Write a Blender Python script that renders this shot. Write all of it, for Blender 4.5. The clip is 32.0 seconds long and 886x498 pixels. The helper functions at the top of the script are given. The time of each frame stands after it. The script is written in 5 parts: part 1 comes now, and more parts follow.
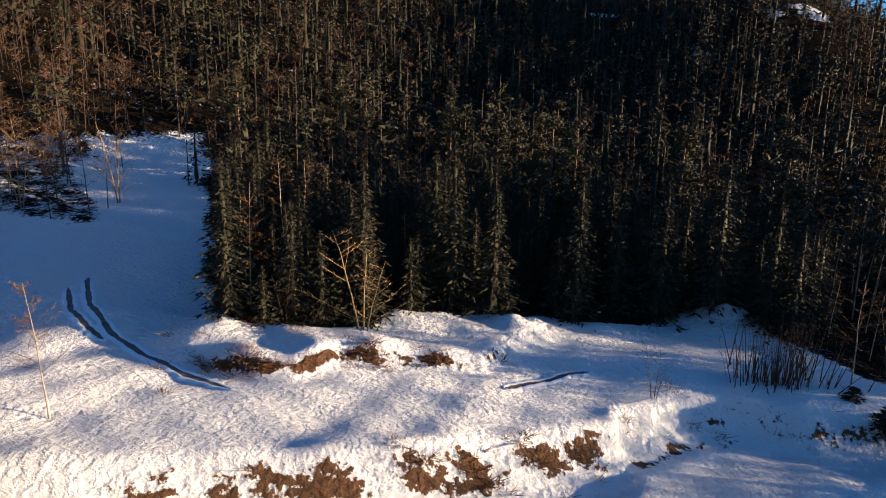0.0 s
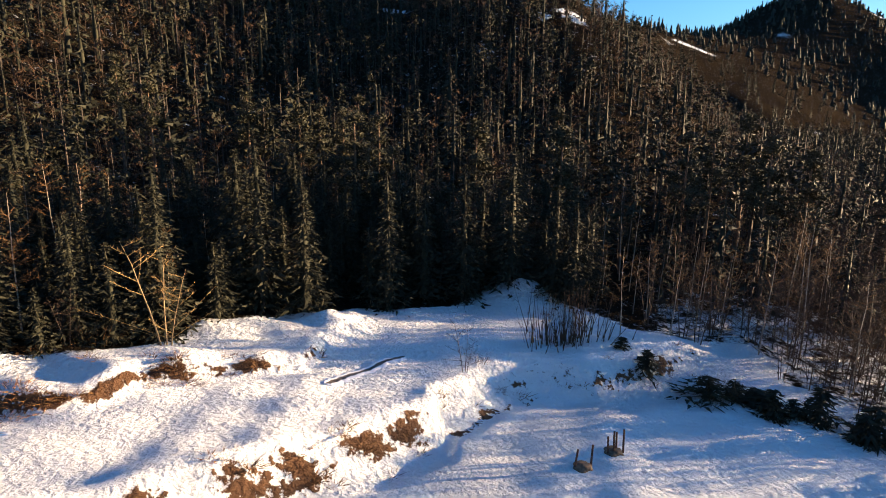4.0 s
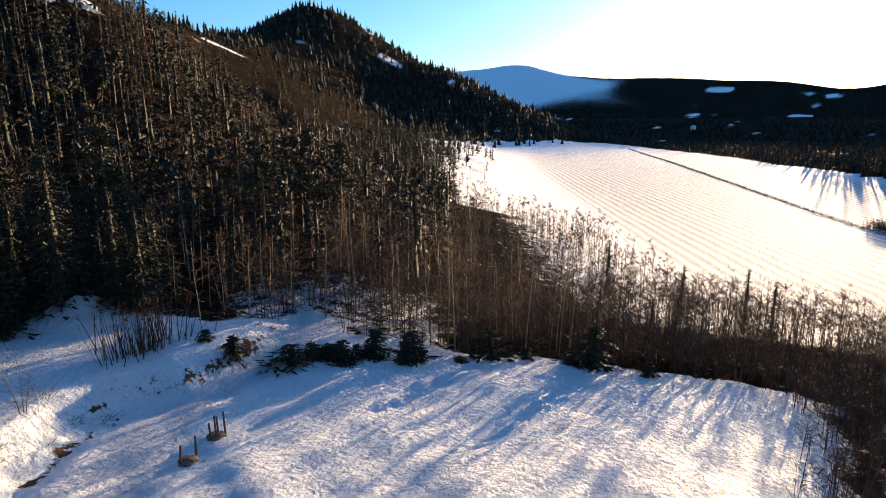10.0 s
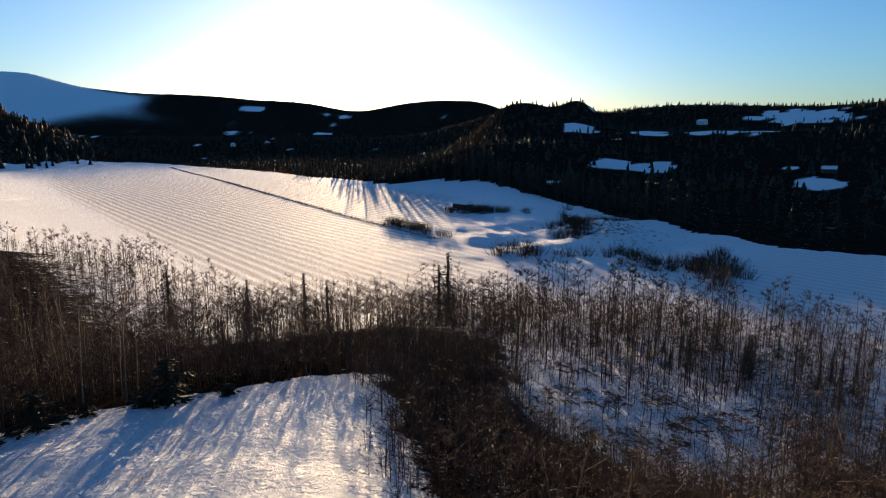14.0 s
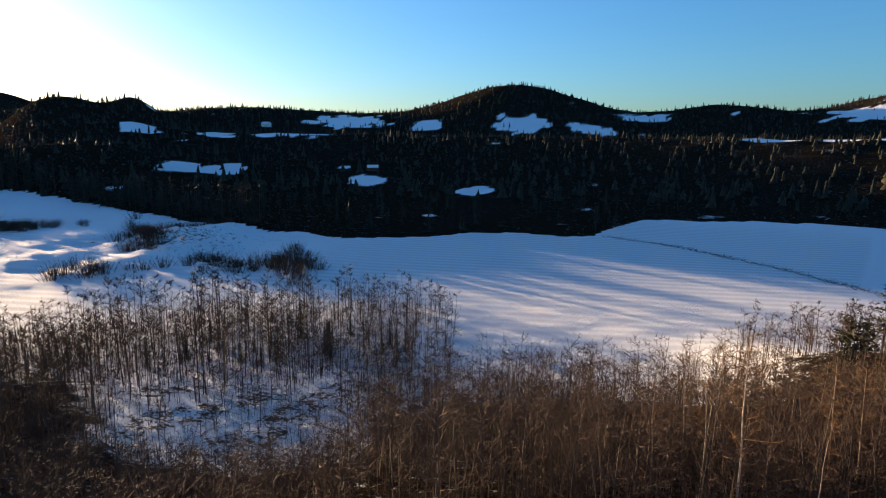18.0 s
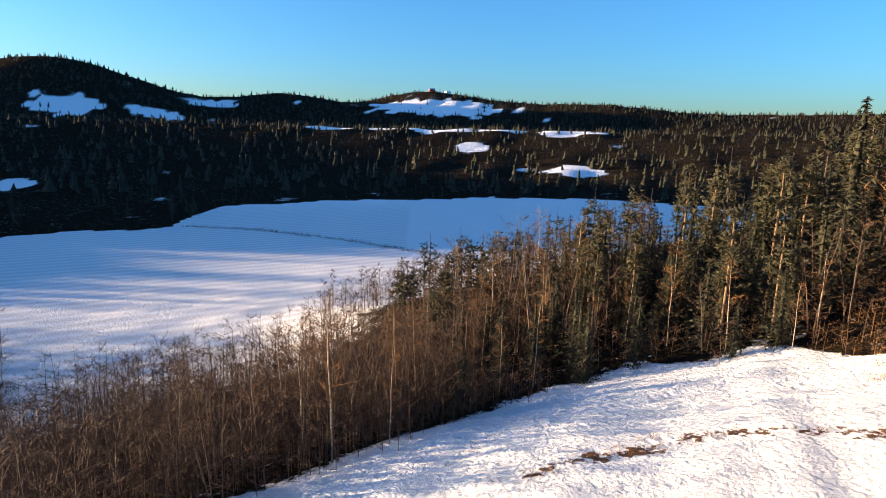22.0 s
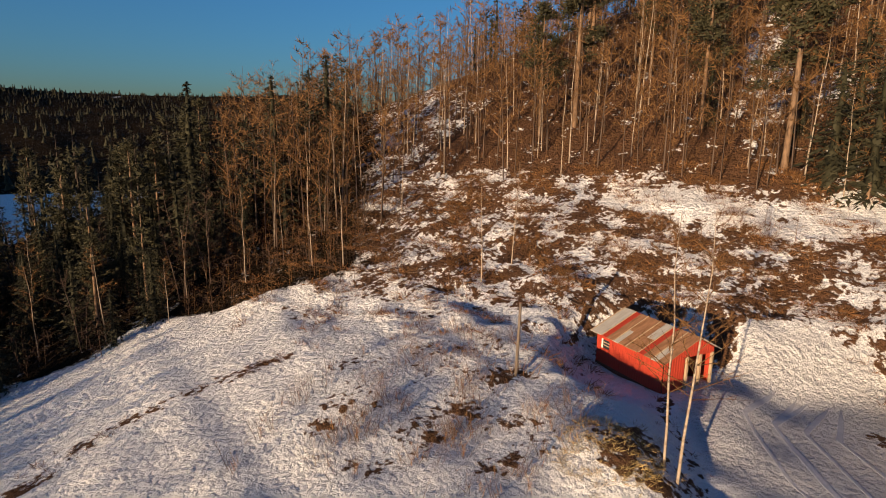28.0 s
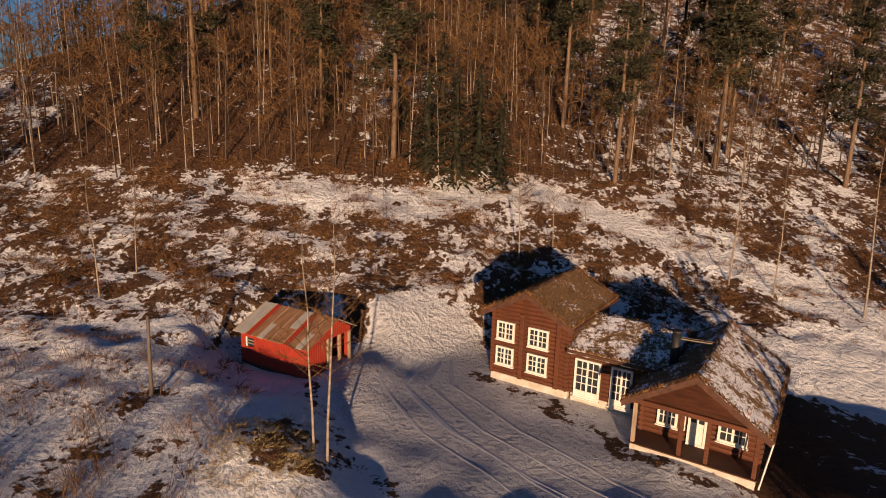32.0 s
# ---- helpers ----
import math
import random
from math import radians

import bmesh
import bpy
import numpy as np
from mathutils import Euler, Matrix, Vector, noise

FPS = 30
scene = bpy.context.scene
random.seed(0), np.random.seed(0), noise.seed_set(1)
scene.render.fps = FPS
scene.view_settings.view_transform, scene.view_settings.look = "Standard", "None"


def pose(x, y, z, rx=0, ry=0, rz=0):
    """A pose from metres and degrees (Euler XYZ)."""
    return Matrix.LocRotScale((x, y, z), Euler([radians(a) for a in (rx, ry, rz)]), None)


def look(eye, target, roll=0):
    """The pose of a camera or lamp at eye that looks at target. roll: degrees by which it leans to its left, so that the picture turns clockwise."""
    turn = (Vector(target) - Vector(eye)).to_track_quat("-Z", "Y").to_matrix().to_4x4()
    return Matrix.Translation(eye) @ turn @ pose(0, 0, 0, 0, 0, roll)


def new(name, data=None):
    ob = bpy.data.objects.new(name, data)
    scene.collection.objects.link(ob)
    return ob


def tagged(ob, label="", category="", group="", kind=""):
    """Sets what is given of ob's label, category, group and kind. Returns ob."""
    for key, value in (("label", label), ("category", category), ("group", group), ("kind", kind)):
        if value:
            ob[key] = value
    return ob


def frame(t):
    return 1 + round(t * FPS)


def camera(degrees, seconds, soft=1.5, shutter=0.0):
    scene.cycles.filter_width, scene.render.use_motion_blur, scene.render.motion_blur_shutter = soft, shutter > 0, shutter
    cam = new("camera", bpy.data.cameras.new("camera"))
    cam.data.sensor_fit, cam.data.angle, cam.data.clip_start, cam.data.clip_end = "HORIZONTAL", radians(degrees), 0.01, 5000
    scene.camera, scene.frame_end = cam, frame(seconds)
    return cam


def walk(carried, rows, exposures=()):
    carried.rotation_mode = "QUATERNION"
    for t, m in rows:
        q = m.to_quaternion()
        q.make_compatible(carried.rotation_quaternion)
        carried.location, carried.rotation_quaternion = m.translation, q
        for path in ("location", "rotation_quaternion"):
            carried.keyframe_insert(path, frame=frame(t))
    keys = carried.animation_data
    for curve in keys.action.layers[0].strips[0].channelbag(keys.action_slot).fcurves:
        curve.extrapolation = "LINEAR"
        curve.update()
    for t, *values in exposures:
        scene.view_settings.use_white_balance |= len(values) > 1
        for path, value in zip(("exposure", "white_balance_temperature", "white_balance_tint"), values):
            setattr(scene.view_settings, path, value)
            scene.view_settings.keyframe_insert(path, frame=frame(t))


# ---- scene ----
# ---------------------------------------------------------------- camera
cam = camera(74.34, 32.0, soft=1.0)
ROWS = [
    (0.0, -0.00, -0.00, 0.00, 0.00, -12.51, 1.59),
    (0.5, -0.01, -0.24, 0.02, -3.10, -12.58, 1.67),
    (1.0, -0.02, -0.41, 0.04, -5.86, -12.61, 1.59),
    (1.5, -0.02, -0.52, 0.06, -8.22, -12.62, 1.45),
    (2.0, 0.02, -0.55, 0.09, -10.25, -12.66, 1.32),
    (2.5, 0.12, -0.50, 0.12, -12.22, -12.72, 1.10),
    (3.0, 0.20, -0.47, 0.14, -14.19, -12.79, 0.97),
    (3.5, 0.23, -0.52, 0.15, -16.21, -12.78, 0.85),
    (5.5, -0.04, -1.19, 0.11, -26.40, -12.47, 1.08),
    (6.0, -0.15, -1.38, 0.10, -29.18, -12.33, 1.15),
    (6.5, -0.29, -1.56, 0.09, -32.36, -12.30, 1.09),
    (7.0, -0.44, -1.70, 0.07, -36.02, -12.44, 0.85),
    (7.5, -0.57, -1.79, 0.03, -39.80, -12.52, 0.71),
    (8.0, -0.66, -1.84, -0.01, -43.67, -12.55, 0.60),
    (8.5, -0.71, -1.90, -0.03, -47.58, -12.62, 0.41),
    (9.0, -0.80, -1.96, -0.07, -51.59, -12.62, 0.28),
    (9.5, -0.96, -2.00, -0.13, -55.77, -12.49, 0.29),
    (10.0, -1.12, -2.07, -0.20, -60.21, -12.43, 0.24),
    (10.5, -1.26, -2.14, -0.25, -65.00, -12.42, 0.37),
    (11.0, -1.38, -2.18, -0.29, -70.22, -12.42, 0.58),
    (11.5, -1.50, -2.15, -0.30, -75.93, -12.44, 0.70),
    (12.0, -1.54, -2.12, -0.26, -81.52, -12.34, 0.64),
    (12.5, -1.49, -2.11, -0.20, -86.99, -12.15, 0.44),
    (13.0, -1.45, -2.11, -0.15, -92.29, -11.89, 0.28),
    (13.5, -1.51, -2.12, -0.09, -97.47, -11.39, 0.10),
    (14.0, -1.69, -2.11, 0.01, -102.41, -10.67, 0.09),
    (14.5, -1.94, -2.06, 0.13, -107.29, -9.92, 0.17),
    (16.5, -2.93, -1.56, 0.69, -126.97, -9.52, 0.79),
    (17.0, -3.10, -1.53, 0.83, -132.06, -9.79, 0.72),
    (17.5, -3.21, -1.55, 0.94, -137.30, -10.09, 0.75),
    (18.0, -3.28, -1.56, 0.97, -142.44, -10.35, 0.68),
    (18.5, -3.33, -1.51, 0.92, -147.51, -10.51, 0.57),
    (19.0, -3.39, -1.40, 0.82, -152.60, -10.63, 0.59),
    (19.5, -3.49, -1.29, 0.72, -157.60, -10.67, 0.74),
    (20.0, -3.59, -1.20, 0.64, -162.62, -10.76, 0.91),
    (20.5, -3.62, -1.15, 0.60, -167.57, -10.92, 1.20),
    (21.0, -3.62, -1.09, 0.61, -172.36, -11.07, 1.41),
    (21.5, -3.64, -0.98, 0.67, -177.37, -11.00, 1.52),
    (22.0, -3.71, -0.83, 0.74, -182.27, -10.93, 1.44),
    (22.5, -3.77, -0.66, 0.80, -187.09, -10.95, 1.18),
    (23.0, -3.80, -0.53, 0.85, -191.89, -10.99, 1.03),
    (23.5, -3.80, -0.46, 0.90, -196.64, -11.12, 0.96),
    (24.0, -3.79, -0.49, 0.93, -201.36, -11.31, 0.92),
    (24.5, -3.79, -0.55, 0.94, -206.12, -11.45, 0.94),
    (25.0, -3.85, -0.62, 0.94, -210.82, -11.49, 1.02),
    (25.5, -3.94, -0.66, 0.94, -215.62, -11.52, 1.17),
    (27.5, -4.59, -0.63, 0.91, -234.71, -11.56, 1.02),
    (28.0, -4.67, -0.56, 0.89, -239.47, -11.58, 0.97),
    (28.5, -4.71, -0.44, 0.87, -244.06, -11.53, 0.94),
    (29.0, -4.73, -0.33, 0.88, -248.50, -11.50, 0.96),
    (29.5, -4.75, -0.26, 0.94, -252.88, -11.54, 1.03),
    (30.0, -4.82, -0.22, 1.00, -257.17, -11.64, 1.06),
    (30.5, -4.90, -0.19, 1.06, -261.42, -11.78, 1.14),
    (31.0, -4.95, -0.12, 1.11, -265.71, -11.86, 1.36),
    (31.5, -4.97, -0.02, 1.13, -270.02, -11.77, 1.54),
    (32.0, -4.95, 0.09, 1.16, -273.82, -11.76, 1.65),
]
walk(cam, [(t, pose(x, y, z, 90 + pitch, 0, yaw) @ pose(0, 0, 0, 0, 0, roll)) for t, x, y, z, yaw, pitch, roll in ROWS],
     exposures=[(0.0, 1.72, 6450, 10), (3.0, 2.15, 6900, 10), (6.0, 2.45, 7200, 10), (9.0, 2.4, 7300, 10), (13.0, 1.45, 6950, 10), (17.0, 1.7, 7000, 10), (18.0, 2.0, 7200, 10), (20.0, 2.5, 7300, 10), (23.0, 2.25, 6600, 10), (25.0, 1.6, 6450, 10), (28.0, 0.92, 6950, 12), (32.0, 0.33, 7300, 22)])

# ---------------------------------------------------------------- world and sun
SUN_AZ, SUN_EL = -94.2, 4.3          # degrees from +y towards -x, and above the horizon
world = bpy.data.worlds.new("sky")
scene.world = world
world.use_nodes = True
wn = world.node_tree
wn.nodes.clear()
sky = wn.nodes.new("ShaderNodeTexSky")
sky.sky_type, sky.sun_disc = "NISHITA", False
sky.sun_elevation, sky.sun_rotation = radians(SUN_EL), radians(-SUN_AZ)
sky.air_density, sky.dust_density, sky.ozone_density = 1.0, 0.8, 5.0
bg = wn.nodes.new("ShaderNodeBackground")
bg.inputs["Strength"].default_value = 0.115
wo = wn.nodes.new("ShaderNodeOutputWorld")
wn.links.new(sky.outputs[0], bg.inputs[0])
wn.links.new(bg.outputs[0], wo.inputs[0])
sun = new("sun", bpy.data.lights.new("sun", "SUN"))
sun.data.energy, sun.data.angle, sun.data.color = 5.0, radians(0.6), (1.0, 0.75, 0.49)
sun_way = Vector((-math.sin(radians(SUN_AZ)) * math.cos(radians(SUN_EL)), math.cos(radians(SUN_AZ)) * math.cos(radians(SUN_EL)), math.sin(radians(SUN_EL))))
sun.matrix_world = look(sun_way * 60, (0, 0, 0))

# ---------------------------------------------------------------- materials
def material(name, colour, rough=0.8, metal=0.0):
    m = bpy.data.materials.new(name)
    m.use_nodes = True
    b = m.node_tree.nodes["Principled BSDF"]
    b.inputs["Base Color"].default_value = (*colour, 1)
    b.inputs["Roughness"].default_value = rough
    b.inputs["Metallic"].default_value = metal
    return m


def node(m, kind, **given):
    n = m.node_tree.nodes.new(kind)
    for k, v in given.items():
        n.inputs[k.replace("_", " ")].default_value = v
    return n


def link(m, a, b):
    m.node_tree.links.new(a, b)


def shader(m):
    return m.node_tree.nodes["Principled BSDF"]


def noise_tex(m, scale, detail=4.0, rough=0.6, squeeze=None):
    tc = m.node_tree.nodes.new("ShaderNodeTexCoord")
    n = node(m, "ShaderNodeTexNoise", Scale=scale, Detail=detail, Roughness=rough)
    if squeeze:
        mp = m.node_tree.nodes.new("ShaderNodeMapping")
        mp.inputs["Scale"].default_value = squeeze
        link(m, tc.outputs["Object"], mp.inputs[0])
        link(m, mp.outputs[0], n.inputs["Vector"])
    else:
        link(m, tc.outputs["Object"], n.inputs["Vector"])
    return n.outputs["Fac"]


def ramp(m, fac, stops):
    n = m.node_tree.nodes.new("ShaderNodeValToRGB")
    els = n.color_ramp.elements
    while len(els) < len(stops):
        els.new(0.5)
    for e, (p, c) in zip(els, stops):
        e.position, e.color = p, (*c, 1) if len(c) == 3 else c
    link(m, fac, n.inputs[0])
    return n.outputs[0]


def mix(m, fac, a, b, mode="MIX"):
    n = m.node_tree.nodes.new("ShaderNodeMix")
    n.data_type, n.blend_type = "RGBA", mode
    for sock, v in ((n.inputs[0], fac), (n.inputs[6], a), (n.inputs[7], b)):
        if isinstance(v, (int, float)):
            sock.default_value = v
        elif isinstance(v, tuple):
            sock.default_value = (*v, 1)
        else:
            link(m, v, sock)
    return n.outputs[2]


def calc(m, op, a, b=0.0, clamp=False):
    n = m.node_tree.nodes.new("ShaderNodeMath")
    n.operation, n.use_clamp = op, clamp
    for sock, v in ((n.inputs[0], a), (n.inputs[1], b)):
        if isinstance(v, (int, float)):
            sock.default_value = v
        else:
            link(m, v, sock)
    return n.outputs[0]


def attr(m, name):
    n = m.node_tree.nodes.new("ShaderNodeAttribute")
    n.attribute_name = name
    return n.outputs["Fac"]


def bump(m, height, strength=0.4, distance=0.1, base=None):
    n = node(m, "ShaderNodeBump", Strength=strength, Distance=distance)
    link(m, height, n.inputs["Height"])
    if base:
        link(m, base, n.inputs["Normal"])
    link(m, n.outputs[0], shader(m).inputs["Normal"])
    return n.outputs[0]


def varied(name, dark, light, scale, rough=0.85, island=True, squeeze=None, relief=0.0):
    """Two colours mixed by grain, and by piece where the mesh holds many."""
    m = material(name, light, rough)
    shader(m).inputs["Specular IOR Level"].default_value = 0.15 if island else 0.35
    f = noise_tex(m, scale, 5, 0.65, squeeze)
    if island:
        g = m.node_tree.nodes.new("ShaderNodeNewGeometry")
        f = calc(m, "ADD", calc(m, "MULTIPLY", f, 0.6), calc(m, "MULTIPLY", g.outputs["Random Per Island"], 0.4))
    link(m, ramp(m, f, [(0.3, dark), (0.72, light)]), shader(m).inputs["Base Color"])
    if relief:
        bump(m, noise_tex(m, scale * 4, 4, 0.6, squeeze), relief, 0.03)
    return m


needle = varied("spruce_needles", (0.0175, 0.018, 0.0108), (0.037, 0.0345, 0.0195), 0.9, 0.75)
pine_needle = varied("pine_needles", (0.027, 0.027, 0.0145), (0.055, 0.049, 0.026), 0.9, 0.7)
conifer_bark = varied("conifer_bark", (0.07, 0.045, 0.03), (0.24, 0.15, 0.09), 6, 0.9, False, (1, 1, 0.25))
twig = varied("bare_twigs", (0.06, 0.03, 0.014), (0.21, 0.112, 0.045), 0.35, 0.8)
grey_twig = varied("grey_brown_twigs", (0.048, 0.03, 0.021), (0.092, 0.056, 0.038), 0.35, 0.8)
# less orange copy of the twigs; birches of the north wood get their shade from it
brown_twig = varied("brown_twigs", (0.06, 0.035, 0.022), (0.125, 0.07, 0.04), 0.35, 0.8)
birch_bark = varied("birch_bark", (0.10, 0.07, 0.05), (0.44, 0.36, 0.28), 2.2, 0.7, False, (1, 1, 2.5))
# darker copy of the bark, holding the shade inside the woods
shade_bark = varied("shaded_bark", (0.025, 0.019, 0.015), (0.075, 0.054, 0.04), 3, 0.85, False, (1, 1, 0.3))
alder_bark = varied("alder_bark", (0.045, 0.03, 0.023), (0.1, 0.067, 0.048), 3, 0.8, False, (1, 1, 0.3))
golden_twig = varied("golden_twigs", (0.16, 0.1, 0.04), (0.4, 0.26, 0.11), 0.35, 0.8)
golden_bark = varied("golden_bark", (0.14, 0.09, 0.045), (0.38, 0.26, 0.14), 3, 0.8, False, (1, 1, 0.3))
dry_grass = varied("dry_grass", (0.06, 0.028, 0.012), (0.27, 0.135, 0.055), 0.8, 0.9)

# snow ground with its litter, tracks and worn patches
ground_mat = material("snow_ground", (0.8, 0.8, 0.82), 0.85)
shader(ground_mat).inputs["Specular IOR Level"].default_value = 0.12
gm = ground_mat
fine, mid, wide = noise_tex(gm, 2.6, 6, 0.62), noise_tex(gm, 0.55, 5, 0.6), noise_tex(gm, 0.06, 4, 0.55)
snow_col = mix(gm, mid, (0.84, 0.85, 0.87), (0.93, 0.92, 0.90))
litter_col = mix(gm, fine, (0.035, 0.019, 0.012), (0.175, 0.088, 0.045))
# forest litter, with the shade under the trees put into its near-black tone
shaded_floor_col = mix(gm, mid, (0.008, 0.007, 0.005), (0.03, 0.021, 0.014))
packed_col = mix(gm, mid, (0.48, 0.485, 0.51), (0.68, 0.675, 0.69))
patchy = calc(gm, "ADD", calc(gm, "MULTIPLY", fine, 0.46), calc(gm, "MULTIPLY", mid, 0.54))
scrub_cut = calc(gm, "MULTIPLY", calc(gm, "SUBTRACT", patchy, calc(gm, "SUBTRACT", 0.78, calc(gm, "MULTIPLY", attr(gm, "scrub"), 0.46))), 30.0, True)
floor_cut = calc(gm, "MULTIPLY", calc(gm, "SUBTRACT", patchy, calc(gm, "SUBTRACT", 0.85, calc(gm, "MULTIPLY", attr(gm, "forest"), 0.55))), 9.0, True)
col = mix(gm, attr(gm, "packed"), snow_col, packed_col)
rows_tex = gm.node_tree.nodes.new("ShaderNodeTexWave")
# straw-brown furrow stripes, which also paint in the shadow between furrows
stubble_and_shade = calc(gm, "MULTIPLY", attr(gm, "rows"), calc(gm, "MULTIPLY", calc(gm, "SUBTRACT", 0.95, rows_tex.outputs["Fac"]), 1.3, True), True)
col = mix(gm, calc(gm, "MULTIPLY", stubble_and_shade, calc(gm, "ADD", 0.35, calc(gm, "MULTIPLY", fine, 0.6))), col, (0.3, 0.245, 0.215))
col = mix(gm, scrub_cut, col, litter_col)
col = mix(gm, floor_cut, col, shaded_floor_col)
link(gm, col, shader(gm).inputs["Base Color"])
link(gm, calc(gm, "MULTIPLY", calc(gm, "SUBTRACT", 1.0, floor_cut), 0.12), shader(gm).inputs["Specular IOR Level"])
b0 = node(gm, "ShaderNodeBump", Strength=0.6, Distance=0.4)
link(gm, mid, b0.inputs["Height"])
rows_tex.inputs["Scale"].default_value, rows_tex.inputs["Distortion"].default_value, rows_tex.inputs["Detail Scale"].default_value = 0.085, 4.0, 0.12
rows_map = gm.node_tree.nodes.new("ShaderNodeMapping")
rows_map.inputs["Rotation"].default_value = (0, 0, radians(62))
rows_tc = gm.node_tree.nodes.new("ShaderNodeTexCoord")
link(gm, rows_tc.outputs["Object"], rows_map.inputs[0])
link(gm, rows_map.outputs[0], rows_tex.inputs["Vector"])
b2 = node(gm, "ShaderNodeBump", Strength=0.55, Distance=0.3)
link(gm, calc(gm, "MULTIPLY", rows_tex.outputs["Fac"], attr(gm, "rows")), b2.inputs["Height"])
link(gm, b2.outputs[0], b0.inputs["Normal"])
pits = node(gm, "ShaderNodeTexVoronoi", Scale=2.3, Randomness=1.0)
pits.feature = "SMOOTH_F1"
pits_tc = gm.node_tree.nodes.new("ShaderNodeTexCoord")
link(gm, pits_tc.outputs["Object"], pits.inputs["Vector"])
clods = calc(gm, "ADD", calc(gm, "MULTIPLY", calc(gm, "SUBTRACT", 1.0, attr(gm, "packed")), calc(gm, "MULTIPLY", pits.outputs["Distance"], -0.32)), fine)
b1 = node(gm, "ShaderNodeBump", Strength=1.0, Distance=0.7)
link(gm, clods, b1.inputs["Height"])
link(gm, b0.outputs[0], b1.inputs["Normal"])
link(gm, b1.outputs[0], shader(gm).inputs["Normal"])

# ---------------------------------------------------------------- lie of the land
def smax(a, b, k):
    h = np.clip(0.5 + 0.5 * (a - b) / k, 0, 1)
    return b + (a - b) * h + k * h * (1 - h)


def smin(a, b, k):
    return -smax(-a, -b, k)


def step(a, b, v):
    t = np.clip((v - a) / (b - a), 0, 1)
    return t * t * (3 - 2 * t)


def bearing(x, y):
    """Degrees from +y towards -x, -180 to 180."""
    return np.degrees(np.arctan2(-x, y))


def off(az, centre):
    return (az - centre + 180) % 360 - 180


def wave(x, y, size, seed):
    """Smooth uneven swells about that wide, -1 to 1."""
    r = np.random.RandomState(seed)
    z = 0
    for k in range(5):
        a, p, s = r.uniform(0, 6.28), r.uniform(0, 6.28), size * r.uniform(0.6, 1.6)
        z = z + np.sin((x * math.cos(a) + y * math.sin(a)) * 6.28 / s + p)
    return z / 5


def knoll(x, y, az, r, high, wide, deep):
    """A hill of that height at a bearing and distance; wide across the bearing, deep along it."""
    a = radians(az)
    ux, uy = -math.sin(a), math.cos(a)
    along, across = x * ux + y * uy - r, -x * uy + y * ux
    return high * np.exp(-(across / wide) ** 2 - (along / deep) ** 2)


TERRACE_X = (-30, -14, -8, -4.5, -2, 0.6, 4.5, 7.8, 9.0, 9.8, 11.5, 14, 17, 21, 27, 32)
TERRACE_Y = (17, 20.2, 21.5, 22.3, 23, 24, 25.7, 27, 27.6, 29.3, 30, 32, 32.6, 31, 31.6, 33)
# foot of the scrubby bank behind the terrace road
BANK_X = (-17, -12.4, -9.9, -7.9, -5.4, 0, 2.6, 4.2, 6.4, 9)
BANK_Y = (31.6, 29.4, 28.8, 28.8, 31, 31.7, 32.3, 35, 37, 38.5)


def near_line(x, y, line):
    """Distance to a line of points."""
    best = np.full(np.shape(x), 1e9)
    for (x0, y0), (x1, y1) in zip(line, line[1:]):
        dx, dy = x1 - x0, y1 - y0
        t = np.clip(((x - x0) * dx + (y - y0) * dy) / (dx * dx + dy * dy), 0, 1)
        best = np.minimum(best, np.hypot(x - x0 - t * dx, y - y0 - t * dy))
    return best


YARD = ((-20, 10.5), (-25, 7), (-30.5, 2.5), (-35.5, 0.2), (-40, 1.5))


